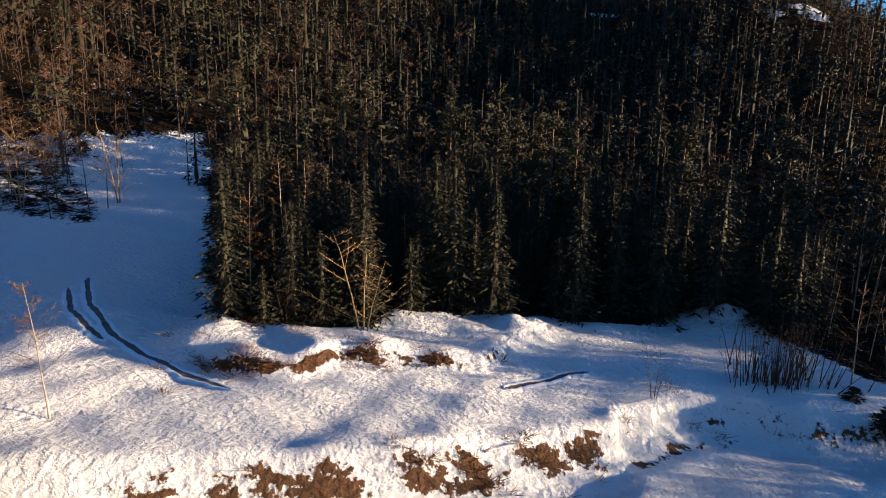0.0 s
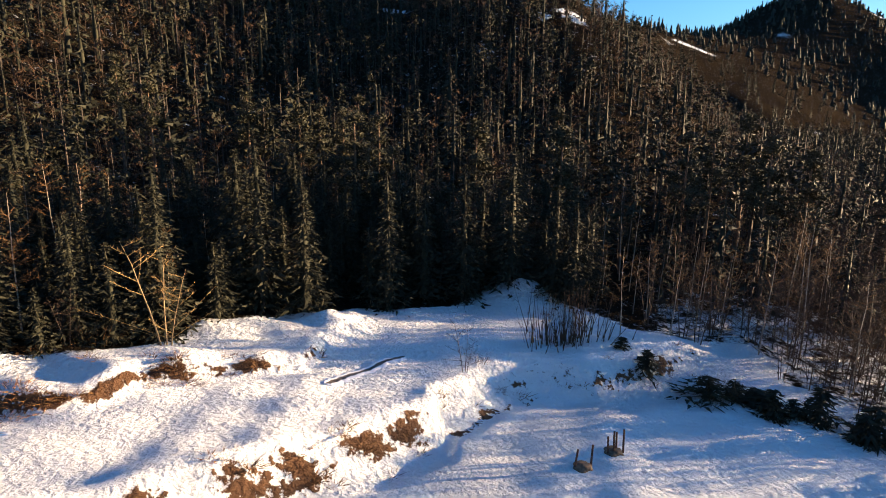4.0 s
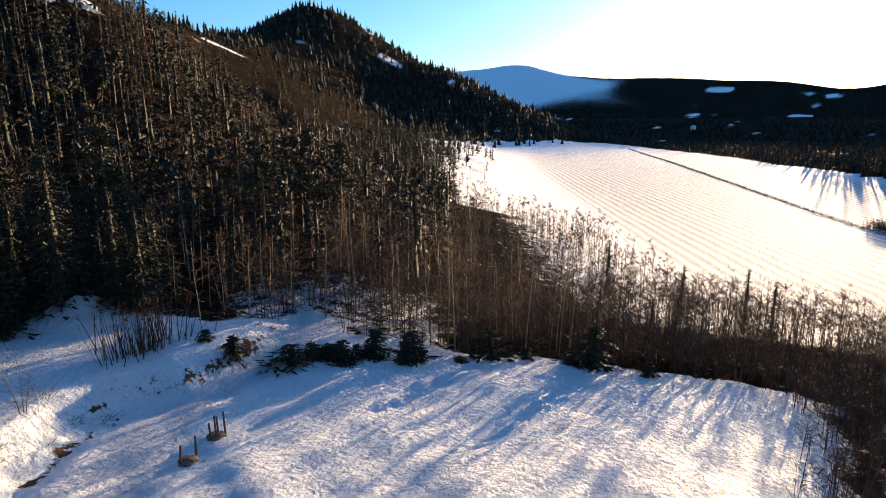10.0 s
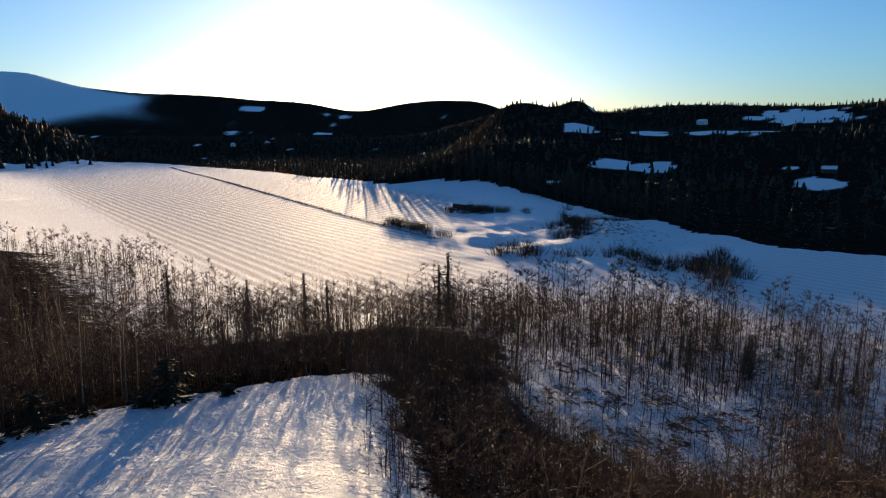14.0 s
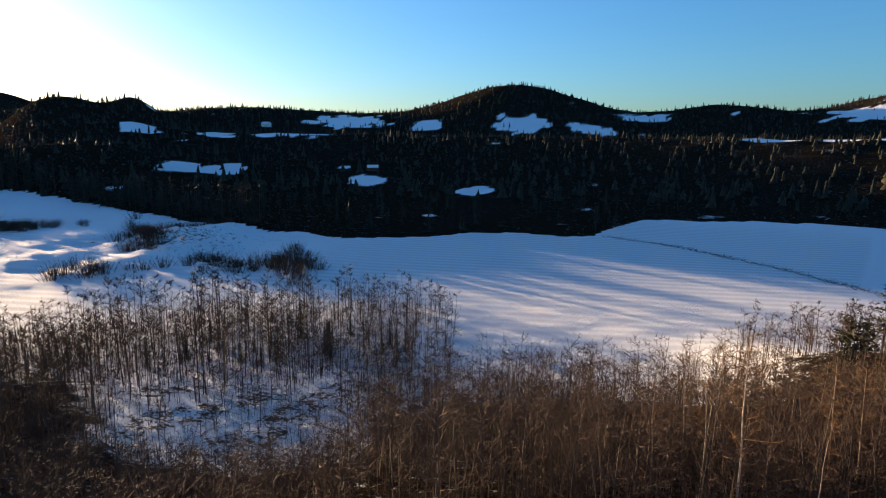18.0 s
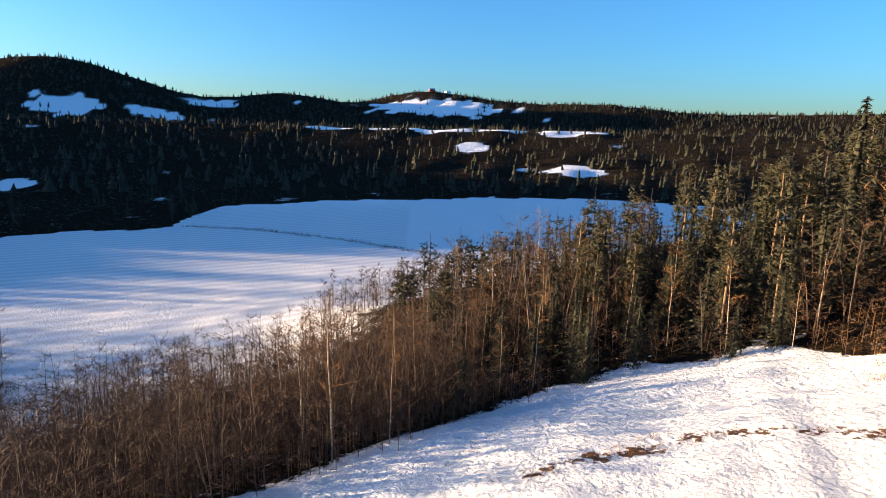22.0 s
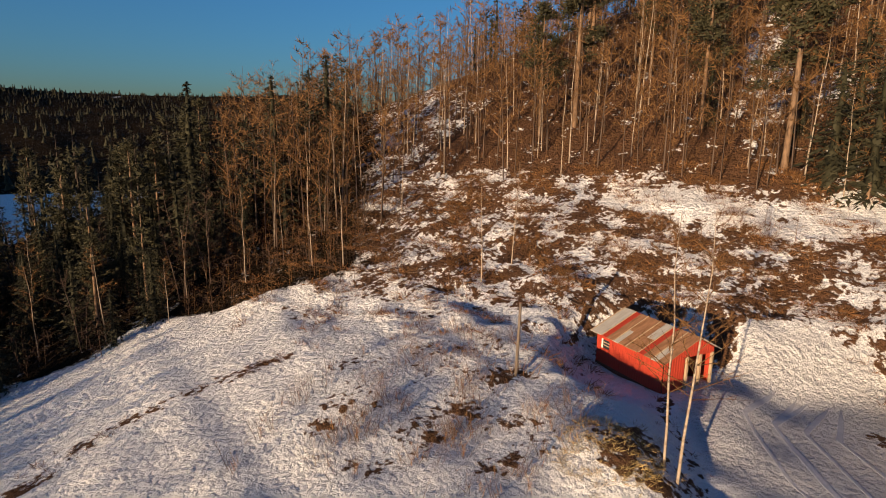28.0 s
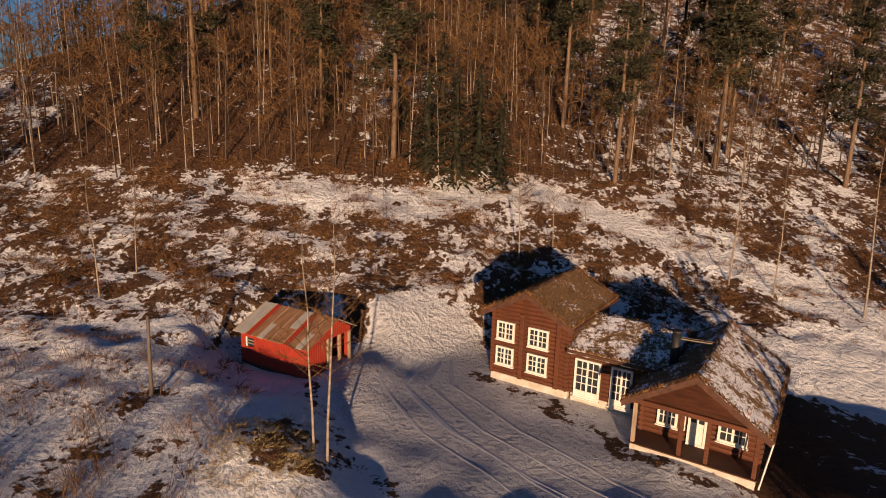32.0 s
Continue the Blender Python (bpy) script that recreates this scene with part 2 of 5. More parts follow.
def rough_lie(x, y):
    x, y = np.asarray(x, float), np.asarray(y, float)
    plateau = -14.2 - 0.06 * np.minimum(x, 40) - 0.075 * np.clip(y, -60, 45)
    south = -13.5 - 0.3 * (0.55 * x - 0.83 * y - 14)
    east = -17.2 - 0.3 * (0.95 * x + 0.3 * np.minimum(y, 22) - 0.55 * np.maximum(y - 22, 0) - 41)
    z = smin(smin(plateau, south, 5), east, 5)
    z = z - knoll(x, y, -129, 46, 4.0, 16, 18)
    brow = np.interp(x, TERRACE_X, TERRACE_Y)
    z = z + 1.9 * step(-2.3, 0.25, y - brow) * step(-34, -22, x) * step(36, 28, x) * step(70, 50, y)
    bank = y - np.interp(x, BANK_X, BANK_Y)
    z = z + (1.25 + 0.35 * wave(x, y, 5, 71)) * step(-0.2, 1.9 + 0.5 * wave(x, y, 3, 72), bank) * step(-18, -13, x) * step(9, 4, x) * step(60, 44, y)
    # snow heaps pushed up beside the track
    for hx, hy, hh, hw in ((5.4, 39.6, 0.8, 1.6), (7.2, 40.9, 0.5, 1.3), (9.2, 41.3, 0.6, 1.6), (12.5, 42.0, 0.7, 1.8), (15.4, 43.4, 0.5, 1.3), (22.4, 45.8, 1.6, 2.8), (25.0, 45.2, 1.0, 2.4), (-15.5, 33.8, 0.6, 1.6), (36.5, 33.0, 1.2, 2.4)):
        z = z + hh * np.exp(-((x - hx) ** 2 + (y - hy) ** 2) / hw ** 2) * (1 + 0.5 * wave(x, y, 2, 73))
    z = z - 0.45 * np.exp(-((y - brow + 2.9) / 0.9) ** 2) * step(2, 7, x) * step(30, 24, x)
    z = smax(z, -33 + 0 * x, 4) + knoll(x, y, -45, 90, 6.5, 22, 32)
    e = -0.45 * x + 0.89 * y
    north = -16.8 + 0.2 * (e - 42) + 0.36 * np.maximum(e - 95, 0)
    north = smin(north, 95 + 0 * x, 40) + knoll(x, y, -30, 200, 36, 42, 70) - knoll(x, y, -41, 420, 16, 40, 160)
    w = -0.97 * x - 0.06 * y
    west = -12.6 + 0.42 * (w - 38) + 0.1 * np.maximum(w - 62, 0)
    west = smin(smin(west, 12 + 0.7 * (y + 47), 10), 120 + 0 * x, 40)
    z = smax(smax(z, north, 6), west, 4)
    r, az = np.hypot(x, y), bearing(x, y)
    pit_area = knoll(x, y, -118, 205, 1.0, 46, 42)
    z = z + pit_area * (1.2 + 3.4 * wave(x, y, 38, 21) + 2.2 * np.abs(wave(x, y, 20, 22)) + 0.8 * wave(x, y, 9, 25))
    # hills across the valley
    ring = np.maximum(step(-96, -114, az), step(118, 135, az))
    z = z + ring * (32 * np.exp(-((r - 640) / 190) ** 2) + (84 + 16 * wave(x, y, 500, 3) + 14 * np.exp(-(off(az, 172) / 14) ** 2)) * np.exp(-((r - 1300) / 420) ** 2))
    z = z + knoll(x, y, -147.8, 1300, 62, 205, 260) + knoll(x, y, 180.4, 1400, 36, 140, 250) + knoll(x, y, -109.4, 860, 50, 66, 170) + knoll(x, y, -115.4, 880, 34, 34, 150) + knoll(x, y, -167.5, 1300, 30, 110, 220) + knoll(x, y, -126, 1250, 16, 130, 200) + knoll(x, y, 162, 1300, 12, 120, 200)
    z = z + knoll(x, y, -121, 1000, 14, 120, 200)
    # hidden low hill, added so that the gravel pit lies in shade
    z = z + knoll(x, y, -106.5, 470, 17, 75, 60)
    # the wooded ridge with the mast, and the far fells
    z = z + knoll(x, y, -48, 1150, 92, 120, 260) + knoll(x, y, -57, 1120, 84, 130, 240) + knoll(x, y, -64, 1050, 50, 110, 220) + knoll(x, y, -69, 980, 16, 80, 200)
    far = step(-64, -74, az) * step(-116, -104, az)
    z = z + far * (206 + 20 * wave(x, y, 1300, 5) + 7 * wave(x, y, 420, 6)) * (1 - 0.3 * np.exp(-((az + 94) / 4.0) ** 2)) * np.exp(-((r - 3700) / 620) ** 2) + far * 40 * np.exp(-((r - 2300) / 350) ** 2) + far * 34 * np.exp(-((r - 1500) / 300) ** 2)
    z = z + knoll(x, y, -61.5, 4000, 165, 330, 500) + knoll(x, y, -65.3, 4000, 150, 330, 500) + knoll(x, y, -68.6, 4050, 130, 300, 500) + step(3300, 4000, r) * 14 * wave(x, y, 420, 8) + knoll(x, y, -102.5, 4200, 60, 300, 400)
    z = z + step(1800, 4300, r) * 60
    return z


def lie(x, y):
    x, y = np.asarray(x, float), np.asarray(y, float)
    r = np.hypot(x, y)
    z = rough_lie(x, y)
    near = step(170, 60, r) * (1 - 0.85 * step(9, 5, np.hypot(x + 34, y - 7)))
    az = bearing(x, y)
    lumps = step(26, 40, -0.97 * x - 0.06 * y) * step(44, 56, az) * step(152, 138, az) * near
    z = z + lumps * (0.24 * wave(x, y, 2.6, 5) + 0.17 * wave(x, y, 1.5, 6) + 0.3 * wave(x, y, 8, 7))
    drive = step(7.0, 3.6, near_line(x, y, YARD)) * step(-44, -35, x)
    z = z * (1 - drive) + (-13.2 - 0.012 * (x + 30)) * drive
    z = z + 0.7 * np.exp(-(((x + 26.6) / 2.2) ** 2 + ((y + 5.4) / 1.9) ** 2))
    flat = step(13, 8, np.hypot((x + 31.5) / 1.15, y - 7.5))
    z = z * (1 - flat) - 13.05 * flat
    flat = step(6.5, 4.2, np.hypot(x + 37.9, y + 5.8))
    z = z * (1 - flat) - 12.75 * flat
    z = z + near * (0.35 * wave(x, y, 14, 1) + 0.12 * wave(x, y, 3.6, 2)) + step(150, 400, r) * 2.0 * wave(x, y, 60, 4) * step(-31, -24, z)
    return z


def height(x, y):
    return float(lie(np.array([x]), np.array([y]))[0])


FIELD_EDGE_AZ = (-195, -180, -170, -162, -158, -146, -134, -122, -114, -106, -96, -90, -77, -66, -58)
FIELD_EDGE_R = (320, 300, 285, 272, 224, 216, 200, 235, 300, 390, 410, 520, 820, 690, 520)


def field_edge(az):
    return np.interp(np.where(az > 100, az - 360, az), FIELD_EDGE_AZ, FIELD_EDGE_R)


# bearing, distance, breadth and depth of the open fields among the woods
CLEARINGS = ((178.6, 1120, 110, 75), (-150.1, 975, 42, 45), (-133.5, 1050, 60, 60), (-129, 700, 34, 70), (-171.7, 640, 20, 26), (-176, 660, 26, 22), (178, 640, 40, 26), (172, 650, 30, 22),
             (-135.7, 402, 15, 18), (-146, 366, 11, 16), (165.8, 640, 32, 40), (165.2, 430, 20, 22), (-161.4, 1145, 36, 40), (-141, 1005, 26, 36), (-156.6, 980, 32, 36),
             (174.6, 522, 16, 16), (-115.5, 640, 14, 40), (-121.6, 640, 18, 30), (-122.4, 444, 12, 14), (-119, 440, 22, 9), (-127.8, 640, 28, 30))
CUTTINGS = ((-30.2, 182, 5, 3.5), (-27.6, 176, 2.5, 2), (-40.6, 600, 22, 4), (-55.2, 950, 20, 14), (62, 108, 26, 11), (70, 98, 9, 8), (54, 122, 14, 12), (93.3, 88, 2.6, 20), (121, 84, 7, 7))


WOOD_AZ = (-52, -43, -38, -33, -27, -21, -16, -10, -4, 3, 7, 14, 21, 26)
WOOD_R = (48, 45.5, 45, 47.5, 52, 48, 44.5, 43.5, 40.5, 39.5, 37, 34.5, 36.5, 44)


def hollow(x, y):
    """The sector of the low ground among the thickets below the field."""
    a = bearing(x, y) + 2.5 * wave(x, y, 9, 41)
    return step(-110, -115, a) * step(-140, -136, a) * step(20, 24, x)


def gully(x, y):
    """The open snowy hollow there."""
    r = np.hypot(x, y)
    return hollow(x, y) * step(80, 72, r + 4 * wave(x, y, 12, 42)) * step(42, 48, r + 3 * wave(x, y, 7, 44)) * (0.55 + 0.45 * step(-0.35, 0.1, wave(x, y, 11, 45)))


def clearing(x, y):
    c = 0 * x
    for az, r, wide, deep in CLEARINGS:
        c = np.maximum(c, knoll(x, y, az, r, 1.0, wide, deep))
    c = step(0.3, 0.5, c + 0.34 * wave(x, y, 60, 31) + 0.26 * wave(x, y, 21, 32)) * 0.93
    d = 0 * x
    for az, r, wide, deep in CUTTINGS:
        d = np.maximum(d, knoll(x, y, az, r, 1.0, wide, deep))
    return np.maximum(c, step(0.3, 0.55, d + 0.25 * wave(x, y, 9, 33) + 0.2 * wave(x, y, 4, 34)) * 0.62)


def wood(x, y):
    """How thickly trees stand, 0 to 1."""
    x, y = np.asarray(x, float), np.asarray(y, float)
    r, az = np.hypot(x, y), bearing(x, y)
    e, w = -0.45 * x + 0.89 * y, -0.97 * x - 0.06 * y
    base = step(-0.6, 1.4, r - np.interp(az, WOOD_AZ, WOOD_R) + 0.9 * wave(x, y, 7, 16)) * (y > 0) * step(-66, -56, az)
    open_edge = 1 - 0.25 * step(-66, -60, az) * step(-37, -42, az) * step(66, 56, r)
    base = base * open_edge
    north = base * step(24.5, 21, az + 1.2 * wave(x, y, 20, 17))
    north = np.maximum(north, step(64, 72, e + 4 * wave(x, y, 14, 18)) * step(29, 33, az + 2 * wave(x, y, 9, 19)) * step(60, 48, az) * 0.8)
    north = np.maximum(north, step(94, 101, e + 3 * wave(x, y, 12, 20)) * step(-66, -56, az) * step(60, 48, az))
    west = step(57, 61, w + 2 * wave(x, y, 11, 12)) * step(40, 52, az) * step(150, 132, az)
    d = 0.55 * x - 0.83 * y
    south = step(24, 27, d + 1.2 * wave(x, y, 10, 13)) * step(-5, -9, y)
    south = np.maximum(south, step(46, 49, np.hypot(x + 2, y) + 2 * wave(x, y, 8, 14)) * step(118, 128, az) * step(200, 180, az % 360))
    east = np.maximum(step(40.5, 42.5, 0.95 * x + 0.3 * y + 0.8 * wave(x, y, 5, 15)) * (az > -100), step(-4, -8, y + 1.6 * wave(x, y, 6, 27)) * step(17, 22, x + 1.6 * wave(x, y, 5, 28)))
    belt = np.maximum(south, east * open_edge) * (1 - 0.8 * gully(x, y)) * ((rough_lie(x, y) > -31.2 + 0.7 * wave(x, y, 15, 23)) | ((r < 118 + 7 * wave(x, y, 22, 46)) & (az < -100) & (az > -146) & (r > 60))) * (r < 170) * ((az + 3 * wave(x, y, 6, 26) < -52) | (az > 110))
    far = (r > field_edge(az) + 7 * wave(x, y, 38, 24)) * ((az < -56) | (az > 128))
    return np.clip(np.maximum(np.maximum(north, west), np.maximum(belt, far)), 0, 1) * (1 - clearing(x, y))


def polar_sheet(name, inner, outer, rings, spokes):
    fine_r = np.exp(np.linspace(math.log(inner), math.log(outer), 4000))
    weight = 0.5 + step(15, 24, fine_r) - 0.5 * step(60, 90, fine_r) + 0.6 * step(140, 160, fine_r) * step(300, 260, fine_r) - 0.2 * step(350, 500, fine_r)
    sums = np.cumsum(weight)
    rr = np.concatenate([[0.0], np.interp(np.linspace(sums[0], sums[-1], rings), sums, fine_r)])
    aa = np.arange(spokes) * 2 * np.pi / spokes
    x = (rr[1:, None] * -np.sin(aa)).ravel()
    y = (rr[1:, None] * np.cos(aa)).ravel()
    x, y = np.concatenate([[0], x]), np.concatenate([[0], y])
    z = lie(x, y)
    i, j = np.meshgrid(np.arange(rings - 1), np.arange(spokes), indexing="ij")
    a, b = 1 + i * spokes + j, 1 + i * spokes + (j + 1) % spokes
    quads = np.stack([a, b, b + spokes, a + spokes], -1).reshape(-1, 4)[:, ::-1]
    j = np.arange(spokes)
    fan = np.stack([np.zeros(spokes, int), 1 + j, 1 + (j + 1) % spokes], -1)
    me = bpy.data.meshes.new(name)
    me.vertices.add(len(x))
    me.vertices.foreach_set("co", np.stack([x, y, z], -1).ravel())
    loops = np.concatenate([quads.ravel(), fan.ravel()])
    starts = np.concatenate([np.arange(len(quads)) * 4, len(quads) * 4 + np.arange(spokes) * 3])
    me.loops.add(len(loops))
    me.loops.foreach_set("vertex_index", loops)
    me.polygons.add(len(starts))
    me.polygons.foreach_set("loop_start", starts)
    me.polygons.foreach_set("use_smooth", np.ones(len(starts), bool))
    me.update(calc_edges=True)
    return me, x, y


me, gx, gy = polar_sheet("ground", 3.0, 4600, 390, 720)
ground = tagged(new("ground", me), "snow-covered hillside, fields and forest floor", "ground", kind="structure")
me.materials.append(ground_mat)


def mask(name, values):
    me.attributes.new(name, "FLOAT", "POINT").data.foreach_set("value", np.asarray(values, np.float32))


LOWER_ROAD = ((4, 10), (9.6, 21.8), (15, 24.8), (23, 28.6), (30, 29.9), (36, 31.5))
HOUSE_FRONT = ((-37, 4.2), (-33.6, 8.2), (-30, 9.6), (-28.3, 9.6), (-24.8, 14.2))
BACK_TRACK = ((-38, 1), (-43, 2.8), (-49, 5.5), (-56, 3))
HILL_ROAD = ((-58, -14), (-57, 2), (-60, 12), (-52, 24), (-43, 34))
STREAKS = ((-8, -24.5), (-12, -26), (-18, -27), (-24, -25.5), (-28, -24))
gw = -0.97 * gx - 0.06 * gy
gaz, gr = bearing(gx, gy), np.hypot(gx, gy)
brow = gy - np.interp(gx, TERRACE_X, TERRACE_Y)
yard_far = near_line(gx, gy, YARD)
scrub = np.maximum(0.68 * step(34, 40, gw) * step(40, 48, gaz) * step(152, 142, gaz), (0.2 * step(17, 22, gw) + 0.3 * step(28, 38, gw)) * step(96, 104, gaz) * step(144, 130, gaz))
scrub = scrub + 0.12 * wave(gx, gy, 7, 51) * (scrub > 0.2)
scrub = scrub * step(3.2, 4.6, yard_far) * (0.6 + 0.4 * step(0.8, 3.5, near_line(gx, gy, HILL_ROAD) + 1.6 * wave(gx, gy, 5, 58)))
bank = gy - np.interp(gx, BANK_X, BANK_Y)
scrub = np.maximum(scrub, (0.66 + 0.26 * wave(gx, gy, 2.6, 65)) * np.exp(-((brow + 1.2) / 1.3) ** 2) * step(-16, -12, gx) * step(10.5, 8, gx))
scrub = np.maximum(scrub, (0.74 + 0.34 * wave(gx, gy, 4.2, 68)) * np.exp(-((bank - 0.8) / 0.8) ** 2) * step(-15, -12, gx) * step(5, 3, gx))
scrub = np.maximum(scrub, 0.6 * gully(gx, gy))
scrub = np.maximum(scrub, (0.56 + 0.2 * wave(gx, gy, 2.4, 69)) * np.exp(-((brow + 1.2) / 1.3) ** 2) * step(12, 16, gx) * step(32, 28, gx))
scrub = np.maximum(scrub, (0.5 + 0.25 * wave(gx, gy, 2.0, 70)) * np.exp(-((brow + 2.6) / 1.0) ** 2) * step(8, 10, gx) * step(20, 17, gx))
scrub = np.maximum(scrub, 0.62 * np.exp(-(near_line(gx, gy, STREAKS) / 1.3) ** 2))
scrub = np.maximum(scrub, (0.52 + 0.14 * wave(gx, gy, 3, 74)) * step(10, 5, np.hypot(gx + 27, gy + 14)))
scrub = np.maximum(scrub, 0.7 * step(3.2, 1.6, np.hypot(gx + 27.3, gy + 4.6)))
scrub = np.maximum(scrub, 0.6 * knoll(gx, gy, -118, 205, 1.0, 46, 42))
scrub = np.maximum(scrub, 0.66 * np.exp(-(near_line(gx, gy, HOUSE_FRONT) / 0.9) ** 2))
scrub = np.maximum(scrub, 0.62 * np.exp(-((yard_far - 5.2) / 0.9) ** 2) * (gx > -40))
scrub = np.maximum(scrub, 0.5 * knoll(gx, gy, 18, 43, 1.0, 5, 9))
# brown litter beside the porch, also standing in for the shade there
scrub = np.maximum(scrub, 0.85 * step(9, 6, np.hypot(gx + 28, (gy - 20.5))) * step(38, 42, gaz))
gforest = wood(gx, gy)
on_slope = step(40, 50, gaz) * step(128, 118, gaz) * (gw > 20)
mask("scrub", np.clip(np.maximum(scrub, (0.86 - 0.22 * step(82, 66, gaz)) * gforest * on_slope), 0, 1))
# where the floor takes that litter and painted shade: wherever trees stand
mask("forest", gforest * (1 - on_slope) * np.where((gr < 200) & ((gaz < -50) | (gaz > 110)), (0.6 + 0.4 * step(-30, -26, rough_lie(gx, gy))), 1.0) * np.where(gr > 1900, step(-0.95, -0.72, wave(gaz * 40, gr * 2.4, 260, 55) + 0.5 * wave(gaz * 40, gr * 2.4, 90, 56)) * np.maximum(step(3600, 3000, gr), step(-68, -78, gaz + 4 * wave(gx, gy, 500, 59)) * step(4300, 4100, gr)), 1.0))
edge_wave = 0.7 * wave(gx, gy, 4, 57)
packed = np.maximum(0.5 * step(2.6, 1.2, near_line(gx, gy, LOWER_ROAD) + edge_wave), step(4.8, 3.4, yard_far + edge_wave))
packed = np.maximum(packed, 0.55 * step(2.2, 0.8, near_line(gx, gy, BACK_TRACK) + edge_wave))
mask("packed", np.maximum(packed, 0.25 * step(1.8, 0.6, near_line(gx, gy, HILL_ROAD) + edge_wave)))
mask("rows", (1 - knoll(gx, gy, -118, 205, 1.0, 60, 55)) * step(-31.6, -32.6, rough_lie(gx, gy)) * step(900, 300, gr) * (gaz < 0) * (0.35 + 0.65 * step(-112, -100, gaz)))

# ---------------------------------------------------------------- trees
def tube(points, radii, sides):
    """Vertices and triangles of a tapered tube along points."""
    p = np.asarray(points, float)
    n = len(p)
    way = np.gradient(p, axis=0)
    way /= np.linalg.norm(way, axis=1)[:, None] + 1e-9
    ref = np.where(np.abs(way[:, 2:3]) > 0.9, [[1.0, 0, 0]], [[0, 0, 1.0]])
    u = np.cross(way, ref)
    u /= np.linalg.norm(u, axis=1)[:, None]
    v = np.cross(way, u)
    a = np.arange(sides) * 2 * np.pi / sides
    ring = p[:, None] + (u[:, None] * np.cos(a)[None, :, None] + v[:, None] * np.sin(a)[None, :, None]) * np.asarray(radii)[:, None, None]
    i, j = np.meshgrid(np.arange(n - 1), np.arange(sides), indexing="ij")
    q, s = i * sides + j, i * sides + (j + 1) % sides
    tris = np.concatenate([np.stack([q, s, s + sides], -1).reshape(-1, 3), np.stack([q, s + sides, q + sides], -1).reshape(-1, 3)])
    return ring.reshape(-1, 3), tris


def join(pieces):
    vs, ts, k = [], [], 0
    for v, t in pieces:
        vs.append(v)
        ts.append(t + k)
        k += len(v)
    return np.concatenate(vs), np.concatenate(ts)


def spikes(roots, tips, widths, facing=None, loose=0.55):
    """One thin triangle a twig or spray, turned at random about itself, or broadside to the way it faces."""
    way = tips - roots
    ref = np.random.normal(size=way.shape)
    if facing is not None:
        ref = facing / (np.linalg.norm(facing, axis=1)[:, None] + 1e-9) + loose * ref
    side = np.cross(way, ref)
    side /= np.linalg.norm(side, axis=1)[:, None] + 1e-9
    side *= widths[:, None] / 2
    v = np.stack([roots - side, roots + side, tips], 1).reshape(-1, 3)
    return v, np.arange(len(v)).reshape(-1, 3)


def tiers(h, reach, count, sides, rnd, low=0.08):
    """A jagged cone of ragged skirts, one above the other."""
    pieces = []
    for k in range(count):
        f = low + (0.97 - low) * k / count
        top = min(h, (f + 1.75 / count) * h)
        a = (np.arange(sides) + rnd.uniform(-0.35, 0.35, sides)) * 6.283 / sides + k
        rr = reach * (1 - f) * rnd.uniform(0.6, 1.25, sides) + 0.012 * h
        z = f * h + rnd.uniform(-0.45, 0.45, sides) * h / count - 0.15 * rr
        v = np.concatenate([[(0, 0, top)], np.stack([rr * np.cos(a), rr * np.sin(a), z], -1)])
        j = np.arange(sides)
        pieces.append((v, np.stack([0 * j, 1 + j, 1 + (j + 1) % sides], -1)))
    return join(pieces)


def sprays(rnd, z, a, rr, per, size, h):
    """Small hanging tufts along drooping boughs that leave the stem at height z, bearing a, and reach rr."""
    k = np.repeat(np.arange(len(z)), per)
    u = np.sqrt(rnd.uniform(0.06, 1, len(k)))
    b = a[k] + rnd.normal(0, 0.16, len(k)) * (0.4 + u)
    out = rr[k] * u
    root = np.stack([np.cos(b) * out, np.sin(b) * out, z[k] - rr[k] * 0.42 * u ** 1.3], -1)
    ln = size * (0.6 + 0.5 * rr[k]) * rnd.uniform(0.6, 1.3, len(k))
    b = b + rnd.normal(0, 0.75, len(k))
    tip = root + np.stack([np.cos(b) * ln, np.sin(b) * ln, -ln * rnd.uniform(-0.1, 0.75, len(k))], -1)
    facing = np.stack([np.cos(a[k]), np.sin(a[k]), np.full(len(k), 0.75)], -1)
    return spikes(root, tip, ln * 0.36 + 0.015, facing)


def whorls(rnd, h, n, arms, reach, low, power, ragged=0.35):
    """Heights, bearings and reaches of the boughs of a conifer."""
    k = np.repeat(np.arange(n), arms)
    f = low + (0.985 - low) * (k + rnd.uniform(-0.4, 0.4, n * arms)) / (n - 1)
    a = 6.283 * (np.tile(np.arange(arms), n) + rnd.uniform(-0.45, 0.45, n * arms)) / arms + k * 1.3
    rr = (np.clip(1 - f, 0, 1) ** power * reach * h + 0.1) * rnd.uniform(1 - 2 * ragged, 1 + 0.5 * ragged, n * arms)
    return f * h, a, rr


